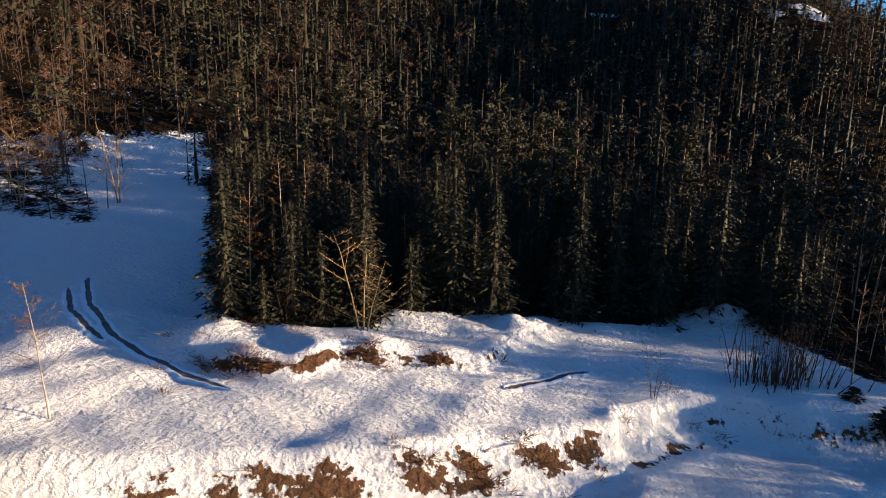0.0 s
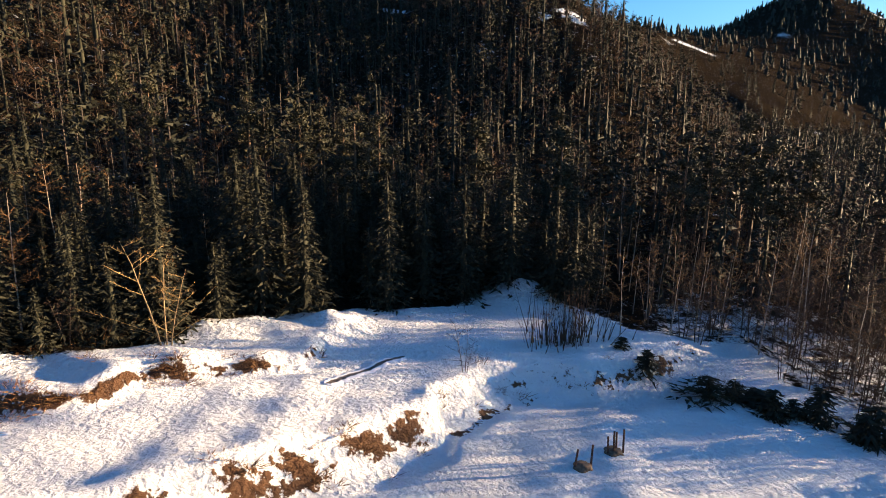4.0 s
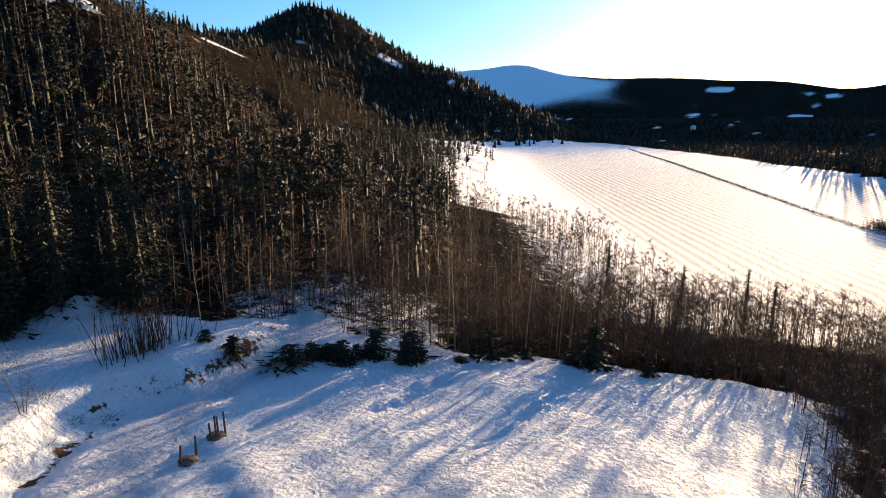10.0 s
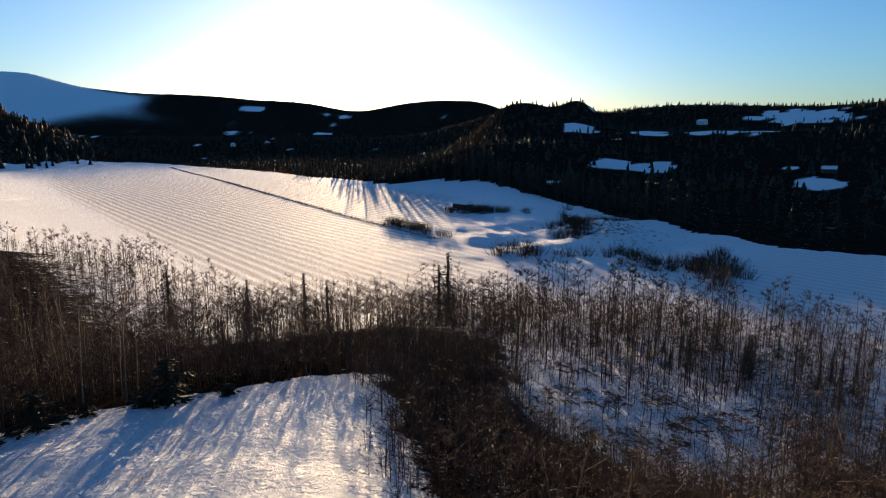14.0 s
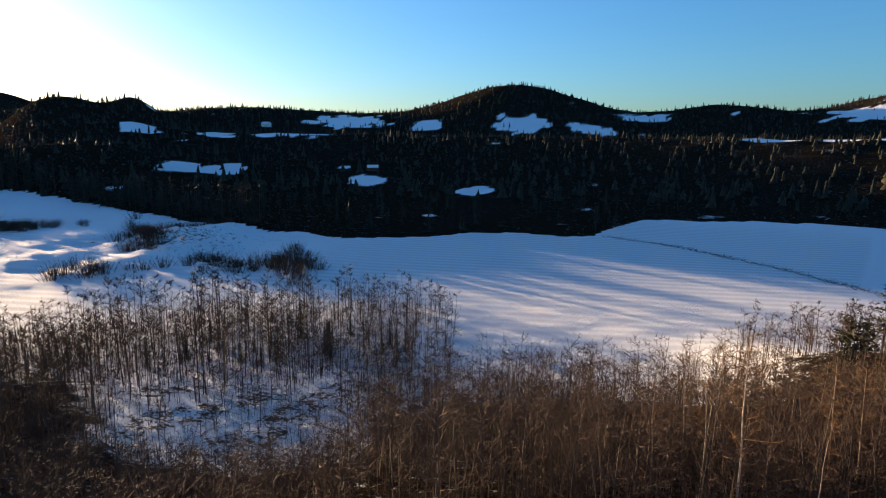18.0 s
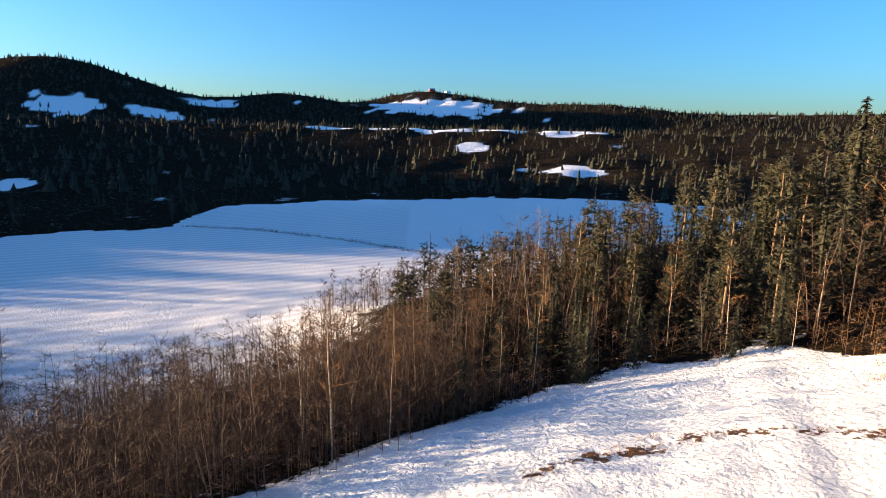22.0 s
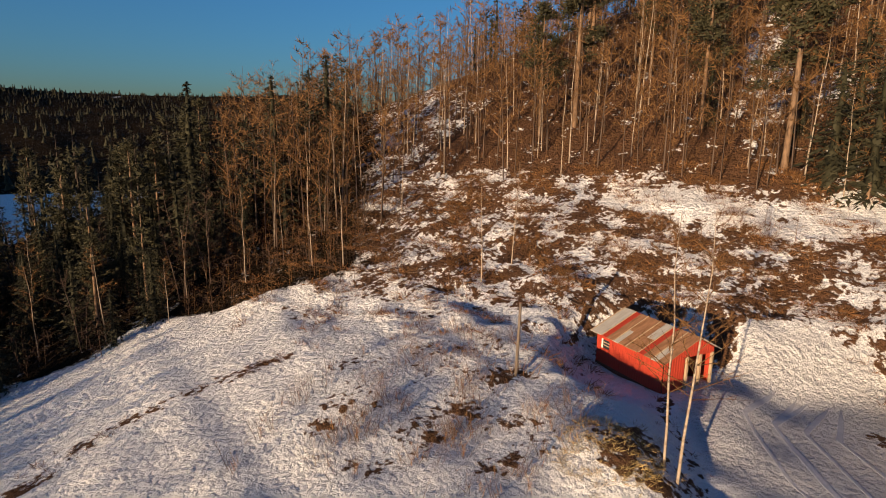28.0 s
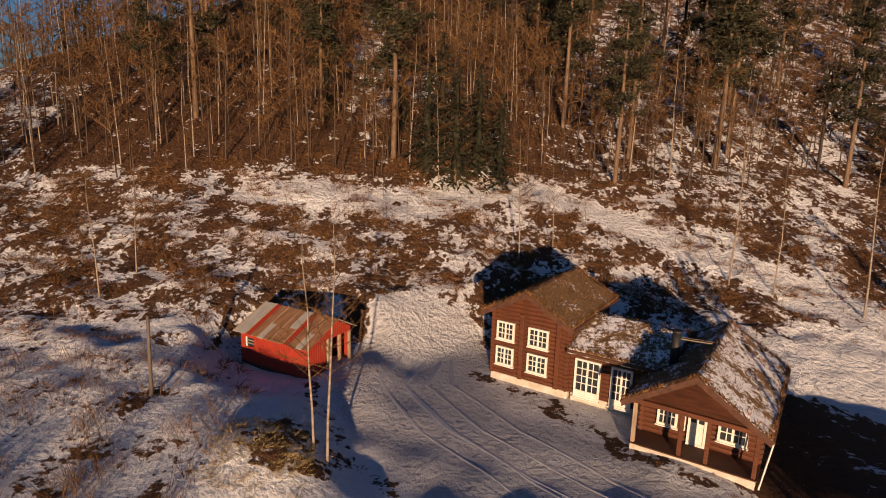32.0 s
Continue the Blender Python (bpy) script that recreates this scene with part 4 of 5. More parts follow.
def low_wood(x, y):
    return np.maximum(wood(x, y) * 0.9, gully(x, y) * (0.55 + 0.45 * step(-0.2, 0.3, wave(x, y, 8, 43))))


brush_spots = np.concatenate([sized(sow(2600, 20, 48, -140, -92, wood, 37, 0.9), 0.6, 1.1, 37), sized(sow(4300, 20, 80, -190, -40, low_wood, 31, 1.0), 0.6, 1.2, 31), sized(sow(1400, 28, 64, 122, 185, low_wood, 32, 1.2), 0.5, 1.1, 32), sized(sow(1500, 24, 42, 158, 202, wood, 34, 0.8), 0.7, 1.1, 34), sized(sow(3000, 60, 122, -142, -98, wood, 36, 1.5), 0.9, 1.5, 36)])
stuff("undergrowth", [(scatter(shrubs, brush_spots, 31), grey_twig)], "brown leafless undergrowth between the trees", "undergrowth")

# ---------------------------------------------------------------- parts for built things
def part(name, bm, mat, parent, label="", smooth=False):
    m = bpy.data.meshes.new(name)
    bm.to_mesh(m)
    bm.free()
    if smooth:
        m.polygons.foreach_set("use_smooth", np.ones(len(m.polygons), bool))
    m.materials.append(mat)
    ob = new(name, m)
    ob.parent = parent
    if label:
        ob["label"] = label
    return ob


def shared(name, m, parent, place):
    ob = new(name, m)
    ob.parent = parent
    ob.matrix_local = place
    return ob


def bar(bm, x0, x1, y0, y1, z0, z1, bevel=0.0, m=None):
    """A box between two corners, with softened edges."""
    g = bmesh.ops.create_cube(bm, size=1, matrix=Matrix.Translation(((x0 + x1) / 2, (y0 + y1) / 2, (z0 + z1) / 2)) @ Matrix.Diagonal((abs(x1 - x0), abs(y1 - y0), abs(z1 - z0), 1)))
    vs = g["verts"]
    if bevel:
        es = list({e for v in vs for e in v.link_edges})
        r = bmesh.ops.bevel(bm, geom=es, offset=bevel, segments=1, affect="EDGES")
        vs = list({v for f in r["faces"] for v in f.verts} | {v for v in vs if v.is_valid})
    if m is not None:
        bmesh.ops.transform(bm, matrix=m, verts=vs)
    return bm


def box(name, mat, parent, x0, x1, y0, y1, z0, z1, bevel=0.01, label="", m=None):
    return part(name, bar(bmesh.new(), x0, x1, y0, y1, z0, z1, bevel, m), mat, parent, label)


def rod(bm, a, b, r0, r1, sides=8):
    v, t = tube([a, b], [r0, r1], sides)
    vs = [bm.verts.new(p) for p in v]
    for f in t:
        bm.faces.new([vs[i] for i in f])
    for k in (0, len(vs) - sides):
        bm.faces.new(vs[k:k + sides])
    bmesh.ops.recalc_face_normals(bm, faces=bm.faces)
    return bm


# ---------------------------------------------------------------- house materials
log_mat = varied("stained_logs", (0.06, 0.02, 0.010), (0.16, 0.05, 0.02), 2.5, 0.65, False, (0.4, 3, 3), 0.5)
dark_board = varied("dark_boards", (0.05, 0.022, 0.014), (0.13, 0.055, 0.03), 3, 0.7, False, (1, 6, 1), 0.4)
white_paint = varied("white_paint", (0.68, 0.63, 0.55), (0.82, 0.79, 0.72), 4, 0.5, False)
plinth_mat = varied("whitewashed_stone", (0.42, 0.36, 0.29), (0.68, 0.61, 0.51), 2.5, 0.9, False, None, 0.6)
glass = material("window_glass", (0.03, 0.035, 0.04), 0.06)
shader(glass).inputs["Specular IOR Level"].default_value = 0.6
pipe_mat = varied("black_chimney_pipe", (0.012, 0.012, 0.013), (0.03, 0.028, 0.027), 5, 0.55, False)
red_board = varied("red_painted_boards", (0.26, 0.024, 0.012), (0.43, 0.046, 0.021), 2.2, 0.7, False, (5, 5, 0.4), 0.4)
rust_roof = varied("rusted_roof_sheet", (0.17, 0.075, 0.035), (0.36, 0.19, 0.10), 2.0, 0.75, False, (3, 0.6, 1), 0.3)
grey_roof = varied("grey_roof_sheet", (0.30, 0.28, 0.25), (0.46, 0.43, 0.38), 2.0, 0.6, False, (3, 0.6, 1), 0.2)
old_wood = varied("weathered_wood", (0.20, 0.14, 0.09), (0.46, 0.34, 0.23), 4, 0.85, False, (3, 3, 0.3), 0.4)
turf = material("turf_roof", (0.2, 0.12, 0.05), 0.9)
tf, tw = noise_tex(turf, 5, 6, 0.65), noise_tex(turf, 0.9, 4, 0.6)
soil = mix(turf, tf, (0.07, 0.038, 0.016), (0.30, 0.165, 0.06))
snow_part = calc(turf, "MULTIPLY", calc(turf, "SUBTRACT", calc(turf, "ADD", calc(turf, "MULTIPLY", tf, 0.5), calc(turf, "MULTIPLY", tw, 0.5)), calc(turf, "SUBTRACT", 0.66, calc(turf, "MULTIPLY", attr(turf, "snow"), 0.2))), 16.0, True)
link(turf, mix(turf, snow_part, soil, (0.80, 0.80, 0.82)), shader(turf).inputs["Base Color"])
bump(turf, tf, 0.9, 0.12)

# ---------------------------------------------------------------- log house with turf roofs
def gable_roof(parent, x0, x1, y0, y1, eave, ridge, snow, ridge_along="y", thick=0.24, grass=700, seed=0, sides=(0, 1)):
    """Two turf slopes over a rectangle, each with a barge board, a turf log along the eave and dry grass."""
    if ridge_along == "y":
        mid = (x0 + x1) / 2
        slopes = [((x0, eave), (mid, ridge)), ((x1, eave), (mid, ridge))]
    else:
        mid = (y0 + y1) / 2
        slopes = [((y0, eave), (mid, ridge)), ((y1, eave), (mid, ridge))]
    rnd = np.random.RandomState(seed)
    for k in sides:
        (a, za), (b, zb) = slopes[k]
        n, m = 26, 20
        bm = bmesh.new()
        grid = []
        for i in range(n + 1):
            row = []
            for j in range(m + 1):
                f, g = j / m, i / n
                p = a + (b - a) * f
                q = (y0 + (y1 - y0) * g) if ridge_along == "y" else (x0 + (x1 - x0) * g)
                edge = 0.0 if j in (0,) or i in (0, n) else 1.0
                z = za + (zb - za) * f + edge * (0.05 * rnd.uniform(-1, 1) + 0.05)
                row.append(bm.verts.new((p, q, z) if ridge_along == "y" else (q, p, z)))
            grid.append(row)
        for i in range(n):
            for j in range(m):
                bm.faces.new((grid[i][j], grid[i + 1][j], grid[i + 1][j + 1], grid[i][j + 1]))
        ret = bmesh.ops.extrude_face_region(bm, geom=bm.faces[:])
        for v in ret["geom"]:
            if isinstance(v, bmesh.types.BMVert):
                v.co.z -= thick
        bmesh.ops.recalc_face_normals(bm, faces=bm.faces)
        slope = part("roof_slope", bm, turf, parent, "turf roof slope with dry grass and snow", True)
        slope.data.attributes.new("snow", "FLOAT", "POINT").data.foreach_set("value", np.full(len(slope.data.vertices), snow[k], np.float32))
        f, g = rnd.uniform(0, 1, grass), rnd.uniform(0, 1, grass)
        f[: grass // 4] = rnd.uniform(0, 0.03, grass // 4)
        g[grass // 4: grass // 2] = rnd.choice([0.0, 1.0], grass // 2 - grass // 4)
        p, q, z = a + (b - a) * f, 0, za + (zb - za) * f
        q = (y0 + (y1 - y0) * g) if ridge_along == "y" else (x0 + (x1 - x0) * g)
        root = np.stack([p, q, z], -1) if ridge_along == "y" else np.stack([q, p, z], -1)
        tip = root + rnd.normal(size=(grass, 3)) * (0.1, 0.1, 0.04) + (0, 0, 0.17)
        blades = new("roof_grass", mesh_of("roof_grass", spikes(root, tip, np.full(grass, 0.05)), dry_grass))
        blades.parent = slope
        blades["label"] = "dry yellow grass growing on turf"
        # barge boards at both ends, turf log along the eave
        for q in ((y0, y1) if ridge_along == "y" else (x0, x1)):
            bm = bmesh.new()
            w = 0.04
            pts = [(a, za - thick - 0.08), (b, zb - thick - 0.08), (b, zb - 0.02), (a, za - 0.02)]
            vs = []
            for dq in (-w, w):
                vs.append([bm.verts.new((u, q + dq, v) if ridge_along == "y" else (q + dq, u, v)) for u, v in pts])
            bm.faces.new(vs[0]); bm.faces.new(vs[1][::-1])
            for i in range(4):
                j = (i + 1) % 4
                bm.faces.new((vs[0][i], vs[1][i], vs[1][j], vs[0][j]))
            bmesh.ops.recalc_face_normals(bm, faces=bm.faces)
            part("barge_board", bm, dark_board, parent)
        ends = ((a, y0, za - 0.1), (a, y1, za - 0.1)) if ridge_along == "y" else ((x0, a, za - 0.1), (x1, a, za - 0.1))
        part("turf_log", rod(bmesh.new(), *ends, 0.09, 0.09, 8), dark_board, parent)


LOG = 0.24
LOGS = {}


def log_mesh(length):
    """A squared log with rounded faces, along x from its middle."""
    key = round(length, 2)
    if key not in LOGS:
        v, t = tube([(-length / 2, 0, 0), (length / 2, 0, 0)], [LOG * 0.56, LOG * 0.56], 8)
        bm = bmesh.new()
        vs = [bm.verts.new(p) for p in v]
        for f in t:
            bm.faces.new([vs[i] for i in f])
        bm.faces.new(vs[:8]); bm.faces.new(vs[8:])
        bmesh.ops.recalc_face_normals(bm, faces=bm.faces)
        m = bpy.data.meshes.new("log")
        bm.to_mesh(m)
        bm.free()
        m.materials.append(log_mat)
        LOGS[key] = m
    return LOGS[key]


def log_wall(parent, a, b, z0, z1, gable=0.0, cuts=()):
    """Logs between two plan points, their ends crossing the corners; gable: how far the logs go on up to a point. cuts: openings (from, to, low, high)."""
    ax, ay = a
    length = math.hypot(b[0] - ax, b[1] - ay)
    ang = math.degrees(math.atan2(b[1] - ay, b[0] - ax))
    n = int((z1 - z0 + gable) / LOG)
    for k in range(n):
        z = z0 + LOG * (k + 0.5)
        lo, hi = -0.16, length + 0.16
        if z > z1:
            f = (z - z1) / gable * length / 2
            lo, hi = f, length - f
            if hi - lo < 0.4:
                continue
        spans = [(lo, hi)]
        for c0, c1, l, h in cuts:
            if l < z < h:
                spans = [s for p, q in spans for s in ((p, min(q, c0)), (max(p, c1), q)) if s[1] - s[0] > 0.1]
        for p, q in spans:
            c = (p + q) / 2 / length
            shared("log", log_mesh(q - p), parent, pose(ax + (b[0] - ax) * c, ay + (b[1] - ay) * c, z, 0, 0, ang))
    # the solid wall behind the logs
    bm = bmesh.new()
    bar(bm, 0, length, -0.05, 0.05, z0, z1)
    if gable:
        v = [bm.verts.new((x, y, z)) for y in (-0.05, 0.05) for x, z in ((0, z1), (length, z1), (length / 2, z1 + gable))]
        bm.faces.new(v[:3]); bm.faces.new(v[3:])
        bm.faces.new((v[0], v[2], v[5], v[3])); bm.faces.new((v[1], v[2], v[5], v[4]))
    bmesh.ops.transform(bm, matrix=pose(ax, ay, 0, 0, 0, ang), verts=bm.verts)
    bmesh.ops.recalc_face_normals(bm, faces=bm.faces)
    part("wall_core", bm, log_mat, parent)


def window(parent, x0, x1, y, z0, z1, cols=4, rows=3, name="window", arch=False, low_panel=0.0):
    """A white window or glazed door on a wall that faces -y."""
    w = tagged(new(name), "")
    w.parent = parent
    t = 0.11
    bm = bmesh.new()
    for a in ((x0, x1, z1 - t, z1), (x0, x1, z0, z0 + t), (x0, x0 + t, z0 + t, z1 - t), (x1 - t, x1, z0 + t, z1 - t)):
        bar(bm, a[0], a[1], y - 0.24, y - 0.1, a[2], a[3], 0.008)
    part("window_frame", bm, white_paint, w, "white painted frame")
    bm = bmesh.new()
    mid = (x0 + x1) / 2
    bar(bm, mid - 0.05, mid + 0.05, y - 0.21, y - 0.13, z0 + t, z1 - t)
    if low_panel:
        bar(bm, x0 + t, x1 - t, y - 0.20, y - 0.14, z0 + t, z0 + t + low_panel)
    part("mullion", bm, white_paint, w)
    bz = z0 + t + low_panel
    ih, iw = (z1 - t - bz) / rows, (x1 - x0 - 2 * t) / cols
    for i in range(1, rows):
        box("glazing_bar", white_paint, w, x0 + t, x1 - t, y - 0.195, y - 0.15, bz + i * ih - 0.022, bz + i * ih + 0.022, 0)
    for j in range(1, cols):
        if j * 2 != cols:
            box("glazing_bar", white_paint, w, x0 + t + j * iw - 0.02, x0 + t + j * iw + 0.02, y - 0.192, y - 0.148, bz, z1 - t, 0)
    for i in range(rows):
        for j in range(cols):
            box("pane", glass, w, x0 + t + j * iw, x0 + t + (j + 1) * iw, y - 0.165, y - 0.155, bz + i * ih, bz + (i + 1) * ih, 0)
    box("window_sill", white_paint, w, x0 - 0.06, x1 + 0.06, y - 0.29, y - 0.1, z0 - 0.06, z0, 0.01)
    return w


HOUSE_Z = -13.0
house = tagged(new("house"), "red-brown log house with turf roofs and white windows", "house")
house.matrix_world = pose(-36.5, 5.2, HOUSE_Z, 0, 0, 52.7)
# two-storey block: x along the front, y to the back
box("plinth", plinth_mat, house, -0.1, 4.6, 0.1, 6.3, -0.8, 0.36, 0.03, "whitewashed stone plinth")
log_wall(house, (0, 0.2), (4.5, 0.2), 0.36, 4.2, 1.2)
log_wall(house, (0, 6.2), (0, 0.2), 0.36, 4.2)
log_wall(house, (4.5, 0.2), (4.5, 6.2), 0.36, 4.2)
log_wall(house, (4.5, 6.2), (0, 6.2), 0.36, 4.2, 1.2)
gable_roof(house, -0.45, 4.95, -0.6, 6.8, 4.15, 5.65, (0.2, 0.45), seed=1, grass=1500)
for x0, x1 in ((0.25, 1.35), (2.2, 3.4)):
    window(house, x0, x1, 0.2, 2.45, 3.55)
    window(house, x0, x1, 0.2, 0.95, 2.05)
for x in (1.78, 3.95):
    box("corner_post", log_mat, house, x - 0.13, x + 0.13, -0.02, 0.16, 0.36, 4.15, 0.02, "upright log over the wall")
# low middle wing with two glazed doors
box("plinth", plinth_mat, house, 4.75, 8.75, 0.22, 6.0, -0.8, 0.36, 0.03, "whitewashed stone plinth")
log_wall(house, (4.75, 0.32), (8.7, 0.32), 0.36, 2.9)
log_wall(house, (8.7, 6.0), (4.75, 6.0), 0.36, 2.9)
gable_roof(house, 4.6, 9.9, -0.25, 6.3, 2.95, 4.15, (0.9, 0.8), "x", seed=2, grass=900)
window(house, 4.95, 6.35, 0.32, 0.25, 2.42, 4, 4, "glazed_door", low_panel=0.3)
window(house, 6.9, 8.0, 0.32, 0.25, 2.42, 4, 4, "glazed_door", low_panel=0.3)
# block with the porch
box("plinth", plinth_mat, house, 8.9, 14.05, -3.0, 5.2, -0.8, 0.3, 0.03, "whitewashed stone plinth")
box("porch_floor", dark_board, house, 8.85, 14.1, -3.05, -1.4, 0.3, 0.36, 0.01, "dark porch boards")
log_wall(house, (9.0, -1.45), (13.95, -1.45), 0.36, 2.3, 1.7)
log_wall(house, (9.0, 5.1), (9.0, -1.45), 0.36, 2.3)
log_wall(house, (13.95, -1.45), (13.95, 5.1), 0.36, 2.3)
log_wall(house, (13.95, 5.1), (9.0, 5.1), 0.36, 2.3, 1.7)
gable_roof(house, 8.45, 14.45, -3.25, 5.7, 2.4, 4.3, (0.7, 1.0), seed=3, grass=1500)
window(house, 9.7, 10.6, -1.45, 0.95, 1.95, 4, 2)
window(house, 12.3, 13.5, -1.45, 0.95, 1.9, 4, 2)
window(house, 11.05, 11.85, -1.45, 0.36, 2.3, 2, 2, "front_door", low_panel=1.0)
box("side_light", white_paint, house, 10.78, 10.95, -1.66, -1.55, 0.95, 1.95, 0.01)
for x in (9.0, 11.0, 12.1, 13.95):
    box("porch_post", old_wood if x < 10 else log_mat, house, x - 0.09, x + 0.09, -2.98, -2.8, 0.36, 2.35, 0.02, "upright wooden porch post")
box("porch_beam", log_mat, house, 8.7, 14.2, -3.0, -2.78, 2.28, 2.5, 0.02)
bm = bmesh.new()
for x0, z0 in ((8.75, 2.4), (14.15, 2.4)):
    v = [bm.verts.new(p) for p in ((x0, -2.85, z0), (11.45, -2.85, z0), (11.45, -2.85, 4.1))]
    bm.faces.new(v)
bmesh.ops.solidify(bm, geom=bm.faces[:], thickness=0.06)
part("gable_boarding", bm, log_mat, house)
pipe = part("chimney_pipe", rod(bmesh.new(), (9.8, 0.3, 2.9), (9.8, 0.3, 4.9), 0.21, 0.21, 16), pipe_mat, house, "black chimney pipe", True)
part("chimney_cap", rod(bmesh.new(), (9.8, 0.3, 4.9), (9.8, 0.3, 4.97), 0.27, 0.25, 16), pipe_mat, pipe)
part("roof_ladder", rod(rod(bmesh.new(), (9.4, 1.2, 4.25), (11.3, 1.2, 4.35), 0.03, 0.03, 6), (9.4, 1.45, 4.25), (11.3, 1.45, 4.35), 0.03, 0.03, 6), old_wood, house, "pale wooden roof rail")
part("gutter_pipe", rod(bmesh.new(), (14.5, -3.2, 2.3), (14.2, -3.0, 0.0), 0.035, 0.035, 8), white_paint, house, "white downpipe")

# ---------------------------------------------------------------- red shed
shed = tagged(new("shed"), "red board shed with a patched rusty roof and open bay", "shed")
shed.matrix_world = pose(-38.4, -9.5, -12.75, 0, 0, 56.0)
L, D, H = 5.3, 3.6, 2.0
rnd = random.Random(5)
box("sill_beam", dark_board, shed, -0.05, L + 0.05, 0.0, D, -0.5, 0.08, 0.01)
plank = bpy.data.meshes.new("plank")
bm = bar(bmesh.new(), -0.085, 0.085, -0.02, 0.02, 0, H, 0.006)
bm.to_mesh(plank)
bm.free()
plank.materials.append(red_board)
for k in range(int(L / 0.18)):
    x = 0.09 + k * 0.18
    for y in (0.0, D):
        if y == 0.0 and 0.5 < x < 1.1:
            for z0, s in ((0.05, 0.48), (1.55, 0.22)):
                shared("plank", plank, shed, pose(x, y, z0) @ Matrix.Diagonal((1, 1, s, 1)))
        else:
            shared("plank", plank, shed, pose(x, y + rnd.uniform(-0.006, 0.006), 0.05))
for k in range(int(D / 0.18)):
    y = 0.09 + k * 0.18
    top = H + (0.95 * min(y, 2.2) / 2.2 if y < 2.2 else 0.95 - 0.75 * (y - 2.2) / 1.4)
    shared("plank", plank, shed, pose(0, y, 0.05, 0, 0, 90) @ Matrix.Diagonal((1, 1, (top - 0.05) / H, 1)))
    if y < 1.5:
        shared("plank", plank, shed, pose(L, y, 0.05, 0, 0, 90) @ Matrix.Diagonal((1, 1, (top - 0.05) / H, 1)))
    else:
        shared("plank", plank, shed, pose(L, y, 1.9, 0, 0, 90) @ Matrix.Diagonal((1, 1, (top - 1.9) / H, 1)))
for y in (1.62, 2.6, 3.5):
    box("bay_post", old_wood, shed, L - 0.08, L + 0.06, y - 0.07, y + 0.07, -0.2, 1.95, 0.01)
box("back_partition", dark_board, shed, L - 1.6, L - 1.5, 1.5, D, 0.0, 2.2, 0)
w = new("window")
w.parent = shed
box("window_frame", white_paint, w, 0.46, 0.56, -0.06, 0.03, 1.0, 1.58, 0.005)
box("pane", glass, w, 0.56, 1.1, -0.02, 0.0, 1.05, 1.55, 0)
for z in (1.2, 1.38):
    box("slat", old_wood, w, 0.56, 1.12, -0.05, -0.02, z, z + 0.05, 0)
sheet_mats = [rust_roof, rust_roof, grey_roof, rust_roof, red_board, rust_roof]
n = 12
for k in range(n):
    x0, x1 = -0.3 + k * (L + 0.6) / n, -0.3 + (k + 1) * (L + 0.6) / n + 0.02
    for side, (y0, z0, y1, z1) in enumerate(((-0.35, H - 0.13, 2.2, H + 1.0), (D + 0.25, H + 0.12, 2.2, H + 1.0))):
        split = 0.45 if (side == 0 and k % 3 == 1) else 1.0
        for f0, f1 in ((0, split), (split, 1.0)):
            if f1 - f0 < 0.01:
                continue
            bm = bmesh.new()
            lift = 0.012 * (k % 2) + 0.01 * (f0 > 0)
            v = []
            for up in (0, 0.03):
                for x, f in ((x0, f0), (x1, f0), (x1, f1), (x0, f1)):
                    v.append(bm.verts.new((x, y0 + (y1 - y0) * f, z0 + (z1 - z0) * f + up + lift)))
            for f in ((0, 1, 2, 3), (4, 5, 6, 7), (0, 1, 5, 4), (1, 2, 6, 5), (2, 3, 7, 6), (3, 0, 4, 7)):
                bm.faces.new([v[i] for i in f])
            bmesh.ops.recalc_face_normals(bm, faces=bm.faces)
            mat = grey_roof if k < 2 and side == 0 else (sheet_mats[(k * 5 + side + int(f0 > 0) * 3) % 6])
            part("roof_sheet", bm, mat, shed)
for k in range(0, n, 2):
    x = -0.2 + k * (L + 0.6) / n
    part("roof_batten", rod(bmesh.new(), (x, -0.33, H - 0.06), (x, 2.2, H + 1.07), 0.03, 0.03, 5), old_wood, shed)

# ---------------------------------------------------------------- things about the fields
def sway(x, y, size, which, label, z=None, kind="birch"):
    return plant(kind, x, y, size, which, label=label, z=z)


sway(-16.9, 23.1, 0.62, 1, "slender leafless birch standing alone on the snow")
for x, y, s in ((-27.6, -3.6, 0.86), (-27.2, -3.0, 0.8)):
    sway(x, y, s, 0 if s > 0.82 else 2, "slender birch with a white stem beside the yard")
for x, y, s, k in ((-41.5, -19, 0.8, 1), (-44.5, -18, 0.7, 3), (-49, 9, 0.8, 0), (-50.5, 12, 0.7, 1), (-47, 25, 0.9, 2), (-46, 28, 0.85, 0), (-43, 33, 0.95, 2), (-40, 34, 0.8, 1)):
    sway(x, y, s, k, "leafless birch on the scrubby slope behind the house")
sway(26.2, 34.6, 0.62, 3, "leafless birch at the bend of the snowy track")
sway(12.3, 30.9, 0.46, 1, "small leafless sapling on the terrace edge", kind="alder")
sway(-5.0, 35.6, 0.95, 0, "golden leafless tree among dark spruces", kind="sallow")
# sunlight on these trees is put into their golden twig and bark colours
for x, y, s in ((-37, 66, 1.0), (-22, 71, 0.9), (-44, 60, 1.0)):
    sway(x, y, s, 1, "sunlit leafless tree above the side track", kind="sallow")
# unseen spruces added beyond the porch, to lay the slope beside it in shade
for x, y, s in ((-16.0, 15.4, 0.5), (-17.0, 16.4, 0.55), (-18.0, 17.6, 0.56), (-19.4, 18.8, 0.55), (-20.4, 20.1, 0.55), (-21.4, 21.2, 0.55)):
    sway(x, y, s, 4, "unseen young spruce added to shade the porch slope", kind="spruce")
